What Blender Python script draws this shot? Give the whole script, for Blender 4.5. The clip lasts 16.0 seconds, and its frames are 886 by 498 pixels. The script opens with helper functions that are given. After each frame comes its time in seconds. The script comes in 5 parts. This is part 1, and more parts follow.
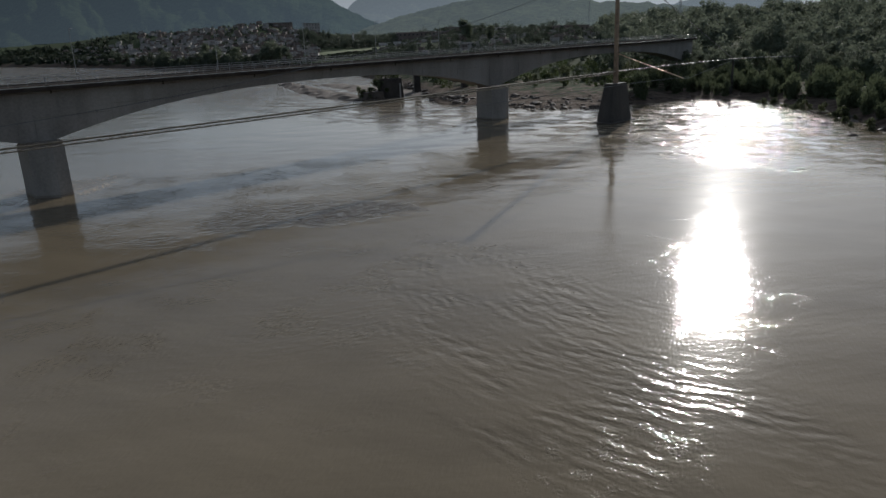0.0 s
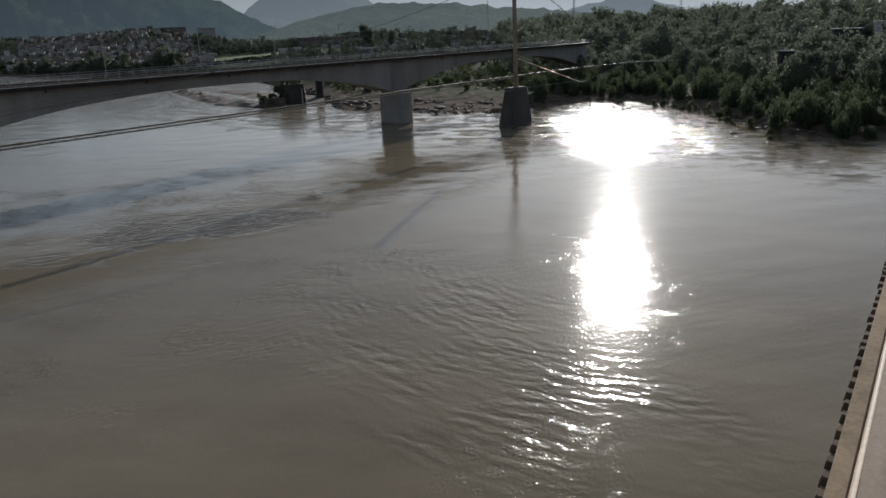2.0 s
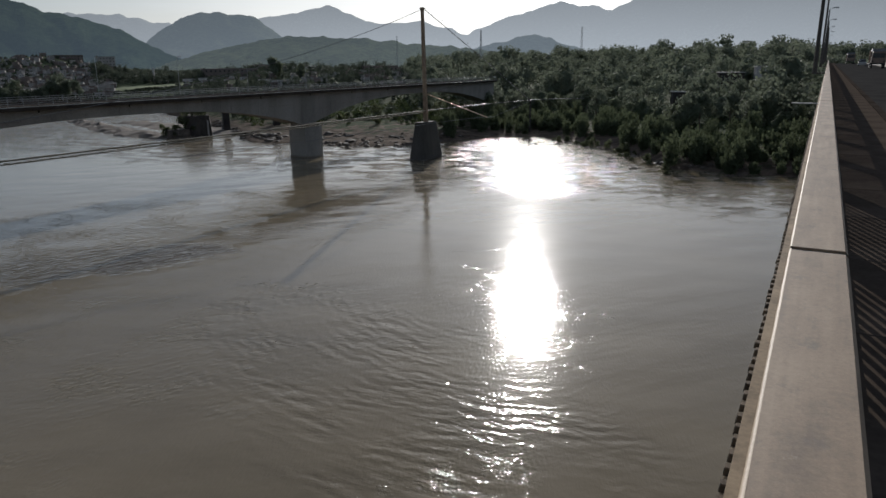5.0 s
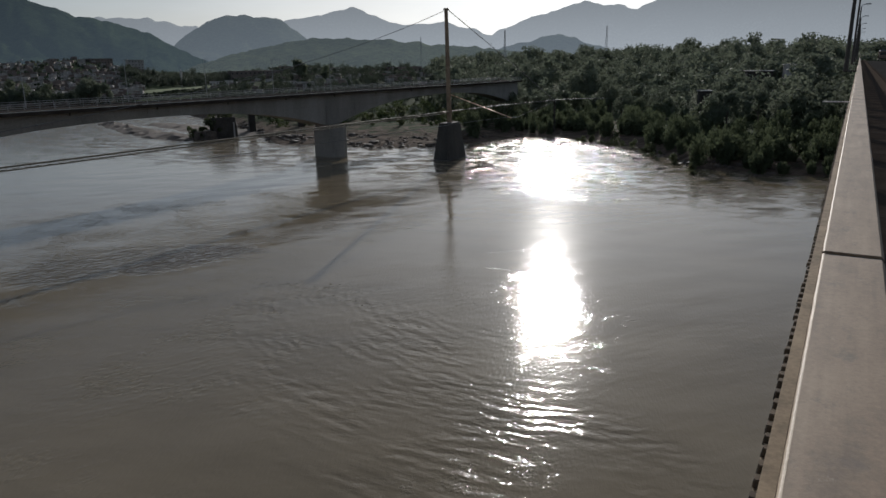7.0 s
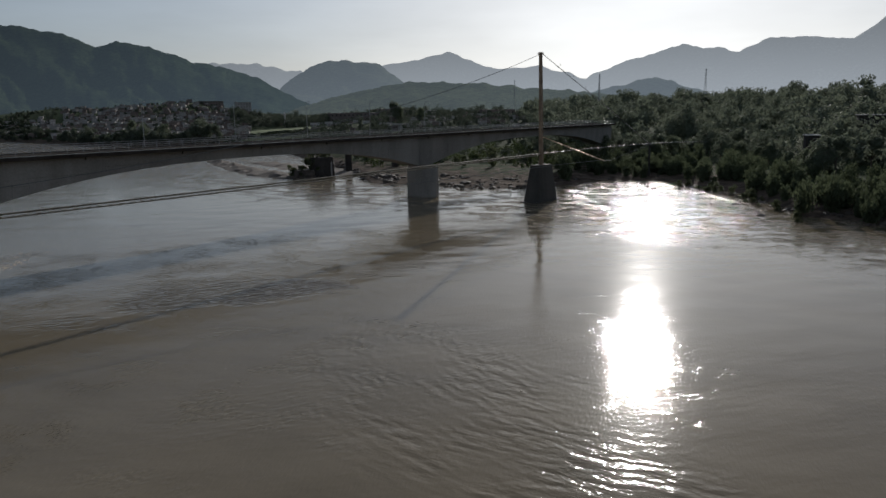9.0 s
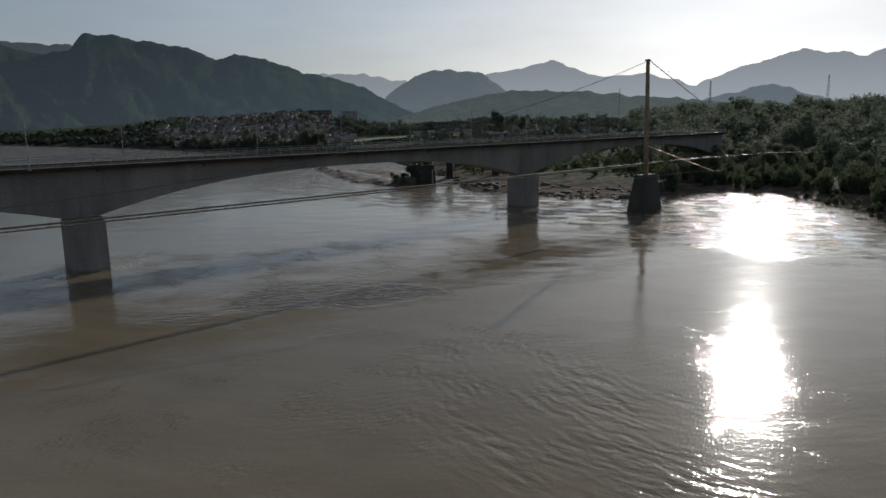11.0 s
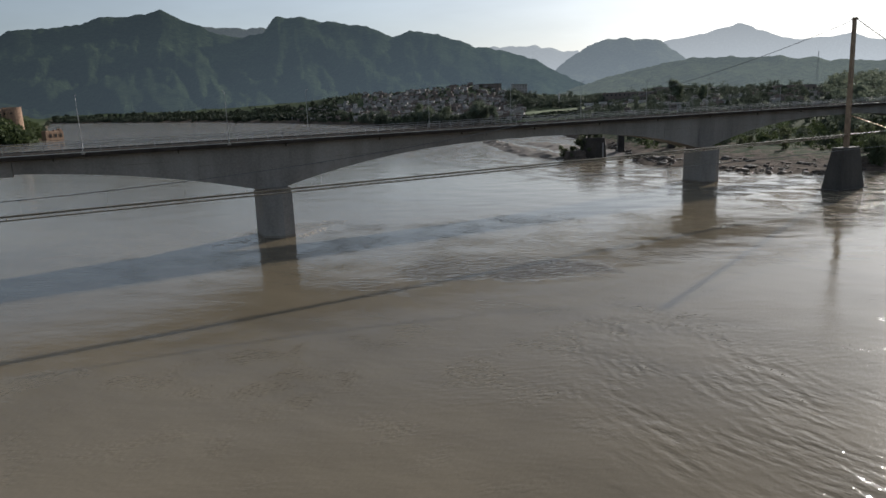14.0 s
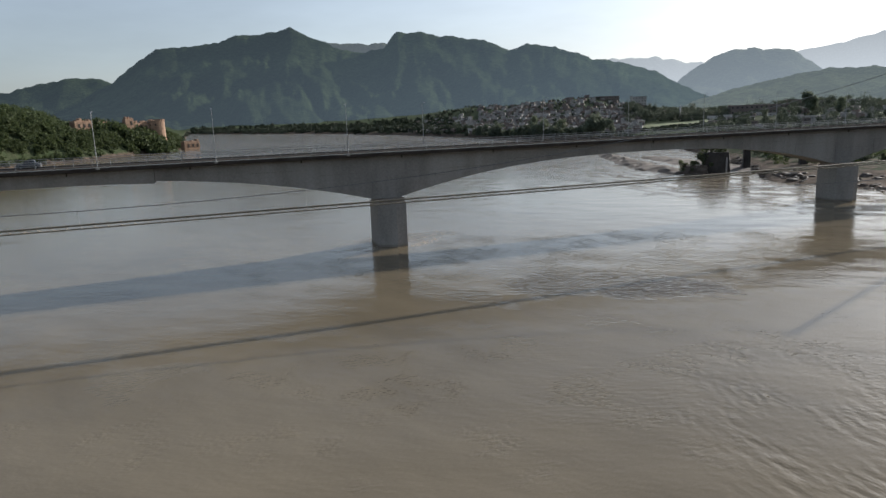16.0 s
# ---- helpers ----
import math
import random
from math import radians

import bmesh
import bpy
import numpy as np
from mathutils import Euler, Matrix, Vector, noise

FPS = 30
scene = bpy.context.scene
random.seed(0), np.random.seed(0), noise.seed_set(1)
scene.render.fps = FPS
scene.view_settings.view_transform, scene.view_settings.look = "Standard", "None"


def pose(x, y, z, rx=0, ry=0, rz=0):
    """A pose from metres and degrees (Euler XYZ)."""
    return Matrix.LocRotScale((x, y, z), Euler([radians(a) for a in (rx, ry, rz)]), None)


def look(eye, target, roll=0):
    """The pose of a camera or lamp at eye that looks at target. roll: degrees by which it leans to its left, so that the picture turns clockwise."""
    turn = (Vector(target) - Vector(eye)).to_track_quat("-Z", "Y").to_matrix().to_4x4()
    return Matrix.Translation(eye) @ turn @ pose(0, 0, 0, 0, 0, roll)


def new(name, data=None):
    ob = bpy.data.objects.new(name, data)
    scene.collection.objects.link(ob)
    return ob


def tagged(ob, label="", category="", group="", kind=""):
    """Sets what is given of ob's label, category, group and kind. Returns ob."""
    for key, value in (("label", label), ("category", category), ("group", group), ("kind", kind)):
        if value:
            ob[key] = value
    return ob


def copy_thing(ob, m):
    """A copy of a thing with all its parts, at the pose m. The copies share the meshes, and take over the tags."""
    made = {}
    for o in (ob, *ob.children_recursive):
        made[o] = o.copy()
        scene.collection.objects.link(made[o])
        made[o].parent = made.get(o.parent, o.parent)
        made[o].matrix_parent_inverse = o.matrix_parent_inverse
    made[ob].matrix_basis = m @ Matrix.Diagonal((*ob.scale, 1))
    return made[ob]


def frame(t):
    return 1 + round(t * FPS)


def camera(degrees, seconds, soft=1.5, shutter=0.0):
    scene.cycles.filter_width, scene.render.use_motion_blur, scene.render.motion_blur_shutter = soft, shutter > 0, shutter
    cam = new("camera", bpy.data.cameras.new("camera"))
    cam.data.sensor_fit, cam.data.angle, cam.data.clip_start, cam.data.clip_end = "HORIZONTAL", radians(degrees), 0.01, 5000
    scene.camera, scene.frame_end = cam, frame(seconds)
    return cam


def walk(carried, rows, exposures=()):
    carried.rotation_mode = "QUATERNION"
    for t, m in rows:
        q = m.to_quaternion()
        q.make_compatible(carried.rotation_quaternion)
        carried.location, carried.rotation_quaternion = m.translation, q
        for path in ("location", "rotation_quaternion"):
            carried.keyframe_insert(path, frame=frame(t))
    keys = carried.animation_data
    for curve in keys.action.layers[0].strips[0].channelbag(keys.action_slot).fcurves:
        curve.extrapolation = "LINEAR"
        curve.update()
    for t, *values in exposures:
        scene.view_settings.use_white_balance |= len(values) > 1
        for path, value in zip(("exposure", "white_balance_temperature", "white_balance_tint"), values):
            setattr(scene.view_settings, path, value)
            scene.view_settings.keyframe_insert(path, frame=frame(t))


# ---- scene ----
cam = camera(64.8, 16.0)
EYE = (0.0, 0.0, 24.0)


def gaze(yaw, pitch, roll, along=0.0, out=0.0):
    x, y = 0.795 * along - 0.606 * out, 0.606 * along + 0.795 * out
    return pose(EYE[0] + x, EYE[1] + y, EYE[2], 90 + pitch, 0, yaw) @ pose(0, 0, 0, 0, 0, roll)


# seconds, yaw, pitch, roll, steps along the railing and outwards
ROWS = [
    (0.0, -9.10, -17.71, -1.85, -0.100, -0.012),
    (0.5, -10.74, -17.94, -1.67, -0.100, -0.012),
    (1.0, -12.72, -17.89, -1.43, -0.100, -0.012),
    (1.5, -15.05, -17.80, -1.52, -0.100, -0.012),
    (2.0, -16.88, -17.56, -1.78, -0.100, 0.006),
    (2.5, -18.15, -16.75, -1.62, -0.100, 0.016),
    (3.0, -19.18, -16.30, -1.32, -0.100, 0.008),
    (3.5, -21.09, -16.16, -0.00, -0.100, -0.012),
    (4.0, -23.23, -15.66, -0.08, -0.100, -0.012),
    (4.2, -23.88, -15.27, 0.03, -0.100, -0.012),
    (6.3, -24.59, -14.87, -0.45, 0.030, -0.014),
    (6.5, -24.16, -14.92, -0.65, 0.030, -0.014),
    (7.0, -22.42, -14.92, -0.78, 0.000, 0.000),
    (7.5, -21.16, -14.59, -1.28, 0.000, 0.006),
    (8.0, -20.10, -14.27, -0.95, 0.000, 0.012),
    (8.5, -17.48, -13.30, -0.60, 0.000, 0.022),
    (9.0, -15.05, -11.50, -0.64, 0.000, 0.022),
    (9.2, -14.27, -10.92, -0.40, 0.000, 0.022),
    (11.3, -5.60, -10.85, -0.88, 0.000, 0.022),
    (11.5, -4.77, -11.45, -0.86, 0.000, 0.022),
    (12.0, -2.60, -12.64, -0.53, 0.000, 0.022),
    (12.5, -0.99, -12.95, -0.83, 0.000, 0.022),
    (13.0, 0.63, -13.02, -0.72, 0.000, 0.022),
    (13.5, 3.56, -13.11, -0.79, 0.000, 0.022),
    (14.0, 7.02, -12.56, -1.95, 0.000, 0.022),
    (14.5, 8.47, -11.32, -1.77, 0.000, 0.022),
    (15.0, 10.26, -10.85, -2.12, 0.000, 0.022),
    (15.5, 13.49, -10.94, -2.17, 0.000, 0.022),
    (16.0, 16.20, -11.25, -1.98, 0.000, 0.022),
]
PATH = [(t, gaze(*a)) for t, *a in ROWS]
walk(cam, PATH, [(0.0, -0.20, 5980, 10), (1.0, -0.07, 5980, 10), (4.0, -0.10, 5980, 10), (7.0, -0.38, 5980, 10), (9.0, -0.42, 6020, 10), (12.5, -0.36, 6060, 10), (14.5, 0.50, 6100, 10), (16.0, 0.64, 6100, 10)])

# ---- light ----
SUN_AZ, SUN_EL = 31.5, 19.2
world = bpy.data.worlds.new("sky")
scene.world = world
world.use_nodes = True
wn = world.node_tree.nodes
sky = wn.new("ShaderNodeTexSky")
sky.sky_type = "NISHITA"
sky.sun_disc = False
sky.sun_elevation, sky.sun_rotation = radians(SUN_EL), radians(SUN_AZ)
sky.altitude, sky.air_density, sky.dust_density, sky.ozone_density = 300, 1.0, 1.45, 2.3
wn["Background"].inputs["Strength"].default_value = 0.098
pale = wn.new("ShaderNodeHueSaturation")   # a hazy, washed-out morning sky
pale.inputs["Saturation"].default_value = 0.66
world.node_tree.links.new(sky.outputs["Color"], pale.inputs["Color"])
def sky_vector(op, a, b):
    n = wn.new("ShaderNodeVectorMath")
    n.operation = op
    for i, v in enumerate((a, b)):
        if isinstance(v, tuple):
            n.inputs[i].default_value = v
        else:
            world.node_tree.links.new(v, n.inputs[i])
    return n.outputs["Vector"]


# haze: the glare round the sun is spread out, the rest is veiled evenly
dimmed = sky_vector("ADD", sky_vector("MULTIPLY", pale.outputs["Color"], (0.046, 0.046, 0.046)), (1.0, 1.0, 1.0))
veiled = sky_vector("DIVIDE", pale.outputs["Color"], dimmed)
veiled = sky_vector("ADD", veiled, (0.80, 0.90, 1.00))
sky_way = wn.new("ShaderNodeTexCoord").outputs["Generated"]
# the sky is paler towards and opposite the sun than at its sides
side = wn.new("ShaderNodeVectorMath")
side.operation = "DOT_PRODUCT"
side.inputs[1].default_value = (math.sin(radians(SUN_AZ)), math.cos(radians(SUN_AZ)), 0)
world.node_tree.links.new(sky_way, side.inputs[0])
phase = wn.new("ShaderNodeMath")
phase.operation = "MULTIPLY"
world.node_tree.links.new(side.outputs["Value"], phase.inputs[0])
world.node_tree.links.new(side.outputs["Value"], phase.inputs[1])
lift = wn.new("ShaderNodeMath")
lift.operation, lift.inputs[1].default_value, lift.inputs[2].default_value = "MULTIPLY_ADD", 0.28, 0.76
world.node_tree.links.new(phase.outputs[0], lift.inputs[0])
veiled = sky_vector("MULTIPLY", veiled, lift.outputs[0])
# faint streaks of high cloud
cloud = wn.new("ShaderNodeTexNoise")
cloud.inputs["Scale"].default_value, cloud.inputs["Detail"].default_value, cloud.inputs["Roughness"].default_value = 2.2, 5.0, 0.6
world.node_tree.links.new(sky_vector("MULTIPLY", sky_way, (1.0, 1.3, 4.5)), cloud.inputs["Vector"])
cloud_tint = wn.new("ShaderNodeValToRGB")
for e, (at, v) in zip(cloud_tint.color_ramp.elements, ((0.35, 0.93), (0.66, 1.06))):
    e.position, e.color = at, (v, v, v, 1)
world.node_tree.links.new(cloud.outputs["Fac"], cloud_tint.inputs["Fac"])
world.node_tree.links.new(sky_vector("MULTIPLY", veiled, cloud_tint.outputs["Color"]), wn["Background"].inputs["Color"])
sun = new("sun", bpy.data.lights.new("sun", "SUN"))
sun.data.energy, sun.data.angle, sun.data.color = 4.2, radians(0.53), (1.0, 0.91, 0.80)
sun_way = Vector((math.sin(radians(SUN_AZ)) * math.cos(radians(SUN_EL)), math.cos(radians(SUN_AZ)) * math.cos(radians(SUN_EL)), math.sin(radians(SUN_EL))))
sun.matrix_world = look(sun_way * 200, (0, 0, 0))


# ---- materials ----
def shader(name, rough=0.8, metal=0.0):
    m = bpy.data.materials.new(name)
    m.use_nodes = True
    nt = m.node_tree
    b = nt.nodes["Principled BSDF"]
    b.inputs["Roughness"].default_value, b.inputs["Metallic"].default_value = rough, metal
    return m, nt, b


def noise_node(nt, co, scale, detail=4.0, rough=0.55, stretch=None):
    n = nt.nodes.new("ShaderNodeTexNoise")
    n.inputs["Scale"].default_value, n.inputs["Detail"].default_value, n.inputs["Roughness"].default_value = scale, detail, rough
    if stretch:
        if len(stretch) > 3:   # turn the grain first, then stretch it
            rt = nt.nodes.new("ShaderNodeMapping")
            rt.inputs["Rotation"].default_value = (0, 0, -stretch[3])
            nt.links.new(co, rt.inputs["Vector"])
            co = rt.outputs["Vector"]
        mp = nt.nodes.new("ShaderNodeMapping")
        mp.inputs["Scale"].default_value = stretch[:3]
        nt.links.new(co, mp.inputs["Vector"])
        co = mp.outputs["Vector"]
    nt.links.new(co, n.inputs["Vector"])
    return n.outputs["Fac"]


def ramp(nt, fac, stops):
    r = nt.nodes.new("ShaderNodeValToRGB")
    els = r.color_ramp.elements
    while len(els) < len(stops):
        els.new(0.5)
    for e, (at, c) in zip(els, stops):
        e.position = at
        e.color = (*c, 1) if len(c) == 3 else c
    nt.links.new(fac, r.inputs["Fac"])
    return r.outputs["Color"]


def maths(nt, op, a, b=None, clamp=False):
    n = nt.nodes.new("ShaderNodeMath")
    n.operation, n.use_clamp = op, clamp
    for i, v in enumerate((a, b)):
        if v is None:
            continue
        if isinstance(v, (int, float)):
            n.inputs[i].default_value = v
        else:
            nt.links.new(v, n.inputs[i])
    return n.outputs[0]


def mixed(nt, fac, a, b, how="MIX"):
    n = nt.nodes.new("ShaderNodeMix")
    n.data_type, n.blend_type = "RGBA", how
    for i, v in ((0, fac), (6, a), (7, b)):
        if isinstance(v, (int, float)):
            n.inputs[i].default_value = v
        elif isinstance(v, tuple):
            n.inputs[i].default_value = (*v, 1)
        else:
            nt.links.new(v, n.inputs[i])
    return n.outputs[2]


def bump(nt, b, height, strength=0.5, dist=0.05):
    n = nt.nodes.new("ShaderNodeBump")
    n.inputs["Strength"].default_value, n.inputs["Distance"].default_value = strength, dist
    nt.links.new(height, n.inputs["Height"])
    nt.links.new(n.outputs["Normal"], b.inputs["Normal"])


def surface(name, dark, light, coarse=0.5, fine=12.0, rough=0.85, metal=0.0, relief=0.02, vary=0.0, streak=None):
    """A two-scale mottled surface; vary: how far whole objects differ in brightness."""
    m, nt, b = shader(name, rough, metal)
    co = nt.nodes.new("ShaderNodeTexCoord").outputs["Object"]
    big = noise_node(nt, co, coarse, 3, 0.6, streak)
    small = noise_node(nt, co, fine, 4, 0.65)
    both = maths(nt, "ADD", maths(nt, "MULTIPLY", big, 0.62), maths(nt, "MULTIPLY", small, 0.38))
    col = ramp(nt, both, ((0.33, dark), (0.67, light)))
    if vary:
        rnd = nt.nodes.new("ShaderNodeObjectInfo").outputs["Random"]
        grey = ramp(nt, rnd, ((0.0, (1 - vary,) * 3), (1.0, (1.0,) * 3)))
        col = mixed(nt, 1.0, col, grey, "MULTIPLY")
    nt.links.new(col, b.inputs["Base Color"])
    if relief:
        bump(nt, b, both, 0.6, relief)
    return m


CONCRETE = surface("weathered_concrete", (0.165, 0.150, 0.134), (0.320, 0.295, 0.265), 0.18, 2.5, 0.9, relief=0.03, streak=(1, 1, 0.25))
CONCRETE_DARK = surface("stained_concrete", (0.12, 0.102, 0.085), (0.24, 0.208, 0.175), 0.3, 3.0, 0.92, relief=0.03, streak=(1, 1, 0.2))


def coping_concrete():
    """Smooth floated concrete: long trowel streaks, damp blotches, pits and scuffs."""
    m, nt, b = shader("smooth_coping_concrete", 0.66)
    co = nt.nodes.new("ShaderNodeTexCoord").outputs["Object"]
    streaks = noise_node(nt, co, 5.0, 4, 0.6, (0.25, 4.0, 1))
    blots = noise_node(nt, co, 2.6, 4, 0.62, (0.8, 1.6, 1))
    grain = noise_node(nt, co, 70.0, 4, 0.7)
    f = maths(nt, "ADD", maths(nt, "MULTIPLY", streaks, 0.28), maths(nt, "ADD", maths(nt, "MULTIPLY", blots, 0.47), maths(nt, "MULTIPLY", grain, 0.25)))
    c = ramp(nt, f, ((0.38, (0.142, 0.097, 0.059)), (0.50, (0.222, 0.154, 0.095)), (0.62, (0.305, 0.222, 0.142))))
    stain = ramp(nt, noise_node(nt, co, 6.5, 5, 0.7, (0.8, 1.3, 1)), ((0.58, (0, 0, 0)), (0.70, (1, 1, 1))))
    c = mixed(nt, maths(nt, "MULTIPLY", stain, 0.55), c, (0.085, 0.066, 0.050))
    scuff = ramp(nt, noise_node(nt, co, 9.0, 5, 0.75, (1.0, 1.8, 1)), ((0.66, (0, 0, 0)), (0.74, (1, 1, 1))))
    c = mixed(nt, maths(nt, "MULTIPLY", scuff, 0.45), c, (0.34, 0.29, 0.235))
    nt.links.new(c, b.inputs["Base Color"])
    bump(nt, b, maths(nt, "ADD", grain, maths(nt, "MULTIPLY", stain, -0.3)), 0.4, 0.002)
    return m


COPING = coping_concrete()
# arris concrete: the sun's bright edge line put into a paler colour
ARRIS = surface("arris_sun_highlight", (0.30, 0.225, 0.145), (0.52, 0.40, 0.27), 3.0, 60.0, 0.62, relief=0.006)
LEDGE = surface("rough_ledge_concrete", (0.15, 0.108, 0.064), (0.38, 0.285, 0.180), 3.0, 30.0, 0.9, relief=0.006)
ASPHALT = surface("asphalt", (0.035, 0.034, 0.033), (0.065, 0.062, 0.058), 0.6, 40.0, 0.9, relief=0.004)
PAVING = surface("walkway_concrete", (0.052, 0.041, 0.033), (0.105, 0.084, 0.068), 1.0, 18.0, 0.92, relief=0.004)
STEEL = surface("galvanised_steel", (0.24, 0.24, 0.235), (0.40, 0.39, 0.38), 1.5, 20.0, 0.5, 0.4, relief=0.0)
RUST = surface("rusty_painted_steel", (0.16, 0.10, 0.065), (0.34, 0.25, 0.16), 0.8, 9.0, 0.6, 0.2, relief=0.004)
# near-black concrete; on the slab edge it takes in the overhang's shade
FASCIA = surface("near_black_concrete", (0.026, 0.021, 0.018), (0.075, 0.062, 0.052), 0.5, 3.0, 0.95, relief=0.02)
PIPE = surface("buff_painted_pipe", (0.115, 0.098, 0.070), (0.22, 0.186, 0.130), 0.5, 8.0, 0.62, 0.0, relief=0.003)
CABLE = surface("dull_wire_rope", (0.10, 0.10, 0.10), (0.2, 0.2, 0.19), 2.0, 30.0, 0.5, 0.7, relief=0.0)
# orange of the sun's glint put into the metal's colour
SHINY = surface("orange_sun_glint_tube", (0.95, 0.64, 0.43), (1.0, 0.74, 0.54), 1.0, 10.0, 0.46, 1.0, relief=0.0)
RAIL_STEEL = surface("worn_handrail_steel", (0.35, 0.33, 0.30), (0.50, 0.48, 0.44), 1.5, 20.0, 0.36, 0.9, relief=0.0)
TOWER_PIER = surface("dark_pier_concrete", (0.040, 0.036, 0.031), (0.098, 0.088, 0.076), 0.3, 2.5, 0.92, relief=0.03, streak=(1, 1, 0.2))
EDGE = surface("mossy_brown_edge_blocks", (0.075, 0.054, 0.036), (0.20, 0.150, 0.100), 6.0, 40.0, 0.95, relief=0.01, vary=0.5)
BRICK = surface("tan_fort_masonry", (0.15, 0.088, 0.058), (0.40, 0.265, 0.175), 0.35, 1.4, 0.93, relief=0.08)
RUIN = surface("dark_old_masonry", (0.022, 0.019, 0.016), (0.062, 0.053, 0.045), 0.25, 1.5, 0.95, relief=0.1)
ROCK = surface("wet_brown_rock", (0.035, 0.027, 0.021), (0.125, 0.095, 0.070), 0.2, 1.2, 0.75, relief=0.15, vary=0.5)
MUD = surface("brown_flood_mud", (0.048, 0.038, 0.030), (0.145, 0.117, 0.093), 0.25, 1.6, 0.9, relief=0.05)
FIELD = surface("yellow_green_field", (0.065, 0.098, 0.022), (0.105, 0.135, 0.038), 0.03, 0.4, 0.95, relief=0.1)
BARK = surface("grey_brown_bark", (0.06, 0.05, 0.04), (0.14, 0.115, 0.09), 1.0, 8.0, 0.95, relief=0.02)
WHITEWASH = surface("pale_house_plaster", (0.33, 0.31, 0.29), (0.60, 0.565, 0.53), 0.25, 2.0, 0.9, relief=0.01, vary=0.45)
ADOBE = surface("brown_house_plaster", (0.14, 0.112, 0.098), (0.265, 0.212, 0.185), 0.25, 2.0, 0.93, relief=0.02, vary=0.4)
ROOFING = surface("grey_roof_screed", (0.11, 0.095, 0.088), (0.20, 0.178, 0.165), 0.3, 3.0, 0.95, relief=0.01, vary=0.3)
GLASS = surface("dark_window_glass", (0.02, 0.022, 0.025), (0.05, 0.052, 0.055), 1.0, 5.0, 0.15, relief=0.0)
RUBBER = surface("black_rubber", (0.012, 0.012, 0.012), (0.03, 0.03, 0.03), 3.0, 20.0, 0.85, relief=0.0)
TRUCK_PAINT = surface("faded_truck_paint", (0.08, 0.06, 0.05), (0.2, 0.13, 0.09), 0.7, 6.0, 0.5, relief=0.0)
CAR_DARK = surface("dusty_grey_car_paint", (0.07, 0.07, 0.07), (0.14, 0.135, 0.13), 0.7, 6.0, 0.4, relief=0.0)
CAR_PAINT = surface("silver_grey_car_paint", (0.22, 0.22, 0.22), (0.34, 0.34, 0.33), 0.7, 6.0, 0.3, relief=0.0)
FOAM = surface("muddy_foam", (0.24, 0.20, 0.145), (0.48, 0.42, 0.33), 1.2, 9.0, 0.6, relief=0.04)


# kerb concrete lightened to carry the sunlit line along the deck
KERB = surface("pale_sunlit_kerb", (0.34, 0.32, 0.29), (0.56, 0.53, 0.48), 0.5, 4.0, 0.34, relief=0.002)
for worn_top in (ASPHALT, PAVING, FASCIA):
    worn_top.node_tree.nodes["Principled BSDF"].inputs["Specular IOR Level"].default_value = 0.0


def foliage(name, dark, light, scale=0.25, sheer=0.62, shine=2.0):
    m, nt, b = shader(name, 0.7)
    co = nt.nodes.new("ShaderNodeTexCoord").outputs["Object"]
    big = noise_node(nt, co, scale, 3)
    isl = nt.nodes.new("ShaderNodeNewGeometry").outputs["Random Per Island"]
    rnd = nt.nodes.new("ShaderNodeObjectInfo").outputs["Random"]
    f = maths(nt, "ADD", maths(nt, "MULTIPLY", big, 0.45), maths(nt, "ADD", maths(nt, "MULTIPLY", isl, 0.35), maths(nt, "MULTIPLY", rnd, 0.2)))
    nt.links.new(ramp(nt, f, ((0.22, dark), (0.75, light))), b.inputs["Base Color"])
    b.inputs["Specular IOR Level"].default_value = 0.12
    tr = nt.nodes.new("ShaderNodeBsdfTranslucent")
    tr.inputs["Color"].default_value = (*[c * shine for c in light], 1)
    mx = nt.nodes.new("ShaderNodeMixShader")
    mx.inputs[0].default_value = sheer
    out = nt.nodes["Material Output"]
    nt.links.new(b.outputs[0], mx.inputs[1])
    nt.links.new(tr.outputs[0], mx.inputs[2])
    nt.links.new(mx.outputs[0], out.inputs["Surface"])
    return m


LEAF_FORT = foliage("dark_green_slope_leaves", (0.030, 0.044, 0.018), (0.072, 0.092, 0.038), 0.2, 0.3, 1.3)
LEAF_BANK = foliage("dark_far_bank_leaves", (0.020, 0.028, 0.018), (0.044, 0.056, 0.034), 0.2, 0.2, 1.0)
LEAF_FAR = foliage("distant_dull_leaves", (0.048, 0.060, 0.044), (0.082, 0.096, 0.068), 0.2, 0.3, 1.1)
# both leaf colours lifted to stand in for haze over the woods
LEAF = foliage("haze_lifted_leaves", (0.078, 0.100, 0.056), (0.150, 0.170, 0.112), 0.25, 0.38, 1.2)
LEAF_DARK = foliage("dark_tree_leaves", (0.074, 0.096, 0.062), (0.145, 0.164, 0.118), 0.25, 0.38, 1.2)
LEAF_WILLOW = foliage("grey_green_willow_leaves", (0.060, 0.074, 0.042), (0.092, 0.110, 0.062), 0.25, 0.38, 1.2)
SCRUB = foliage("riverside_scrub", (0.045, 0.054, 0.030), (0.085, 0.096, 0.052), 0.25, 0.45, 1.4)


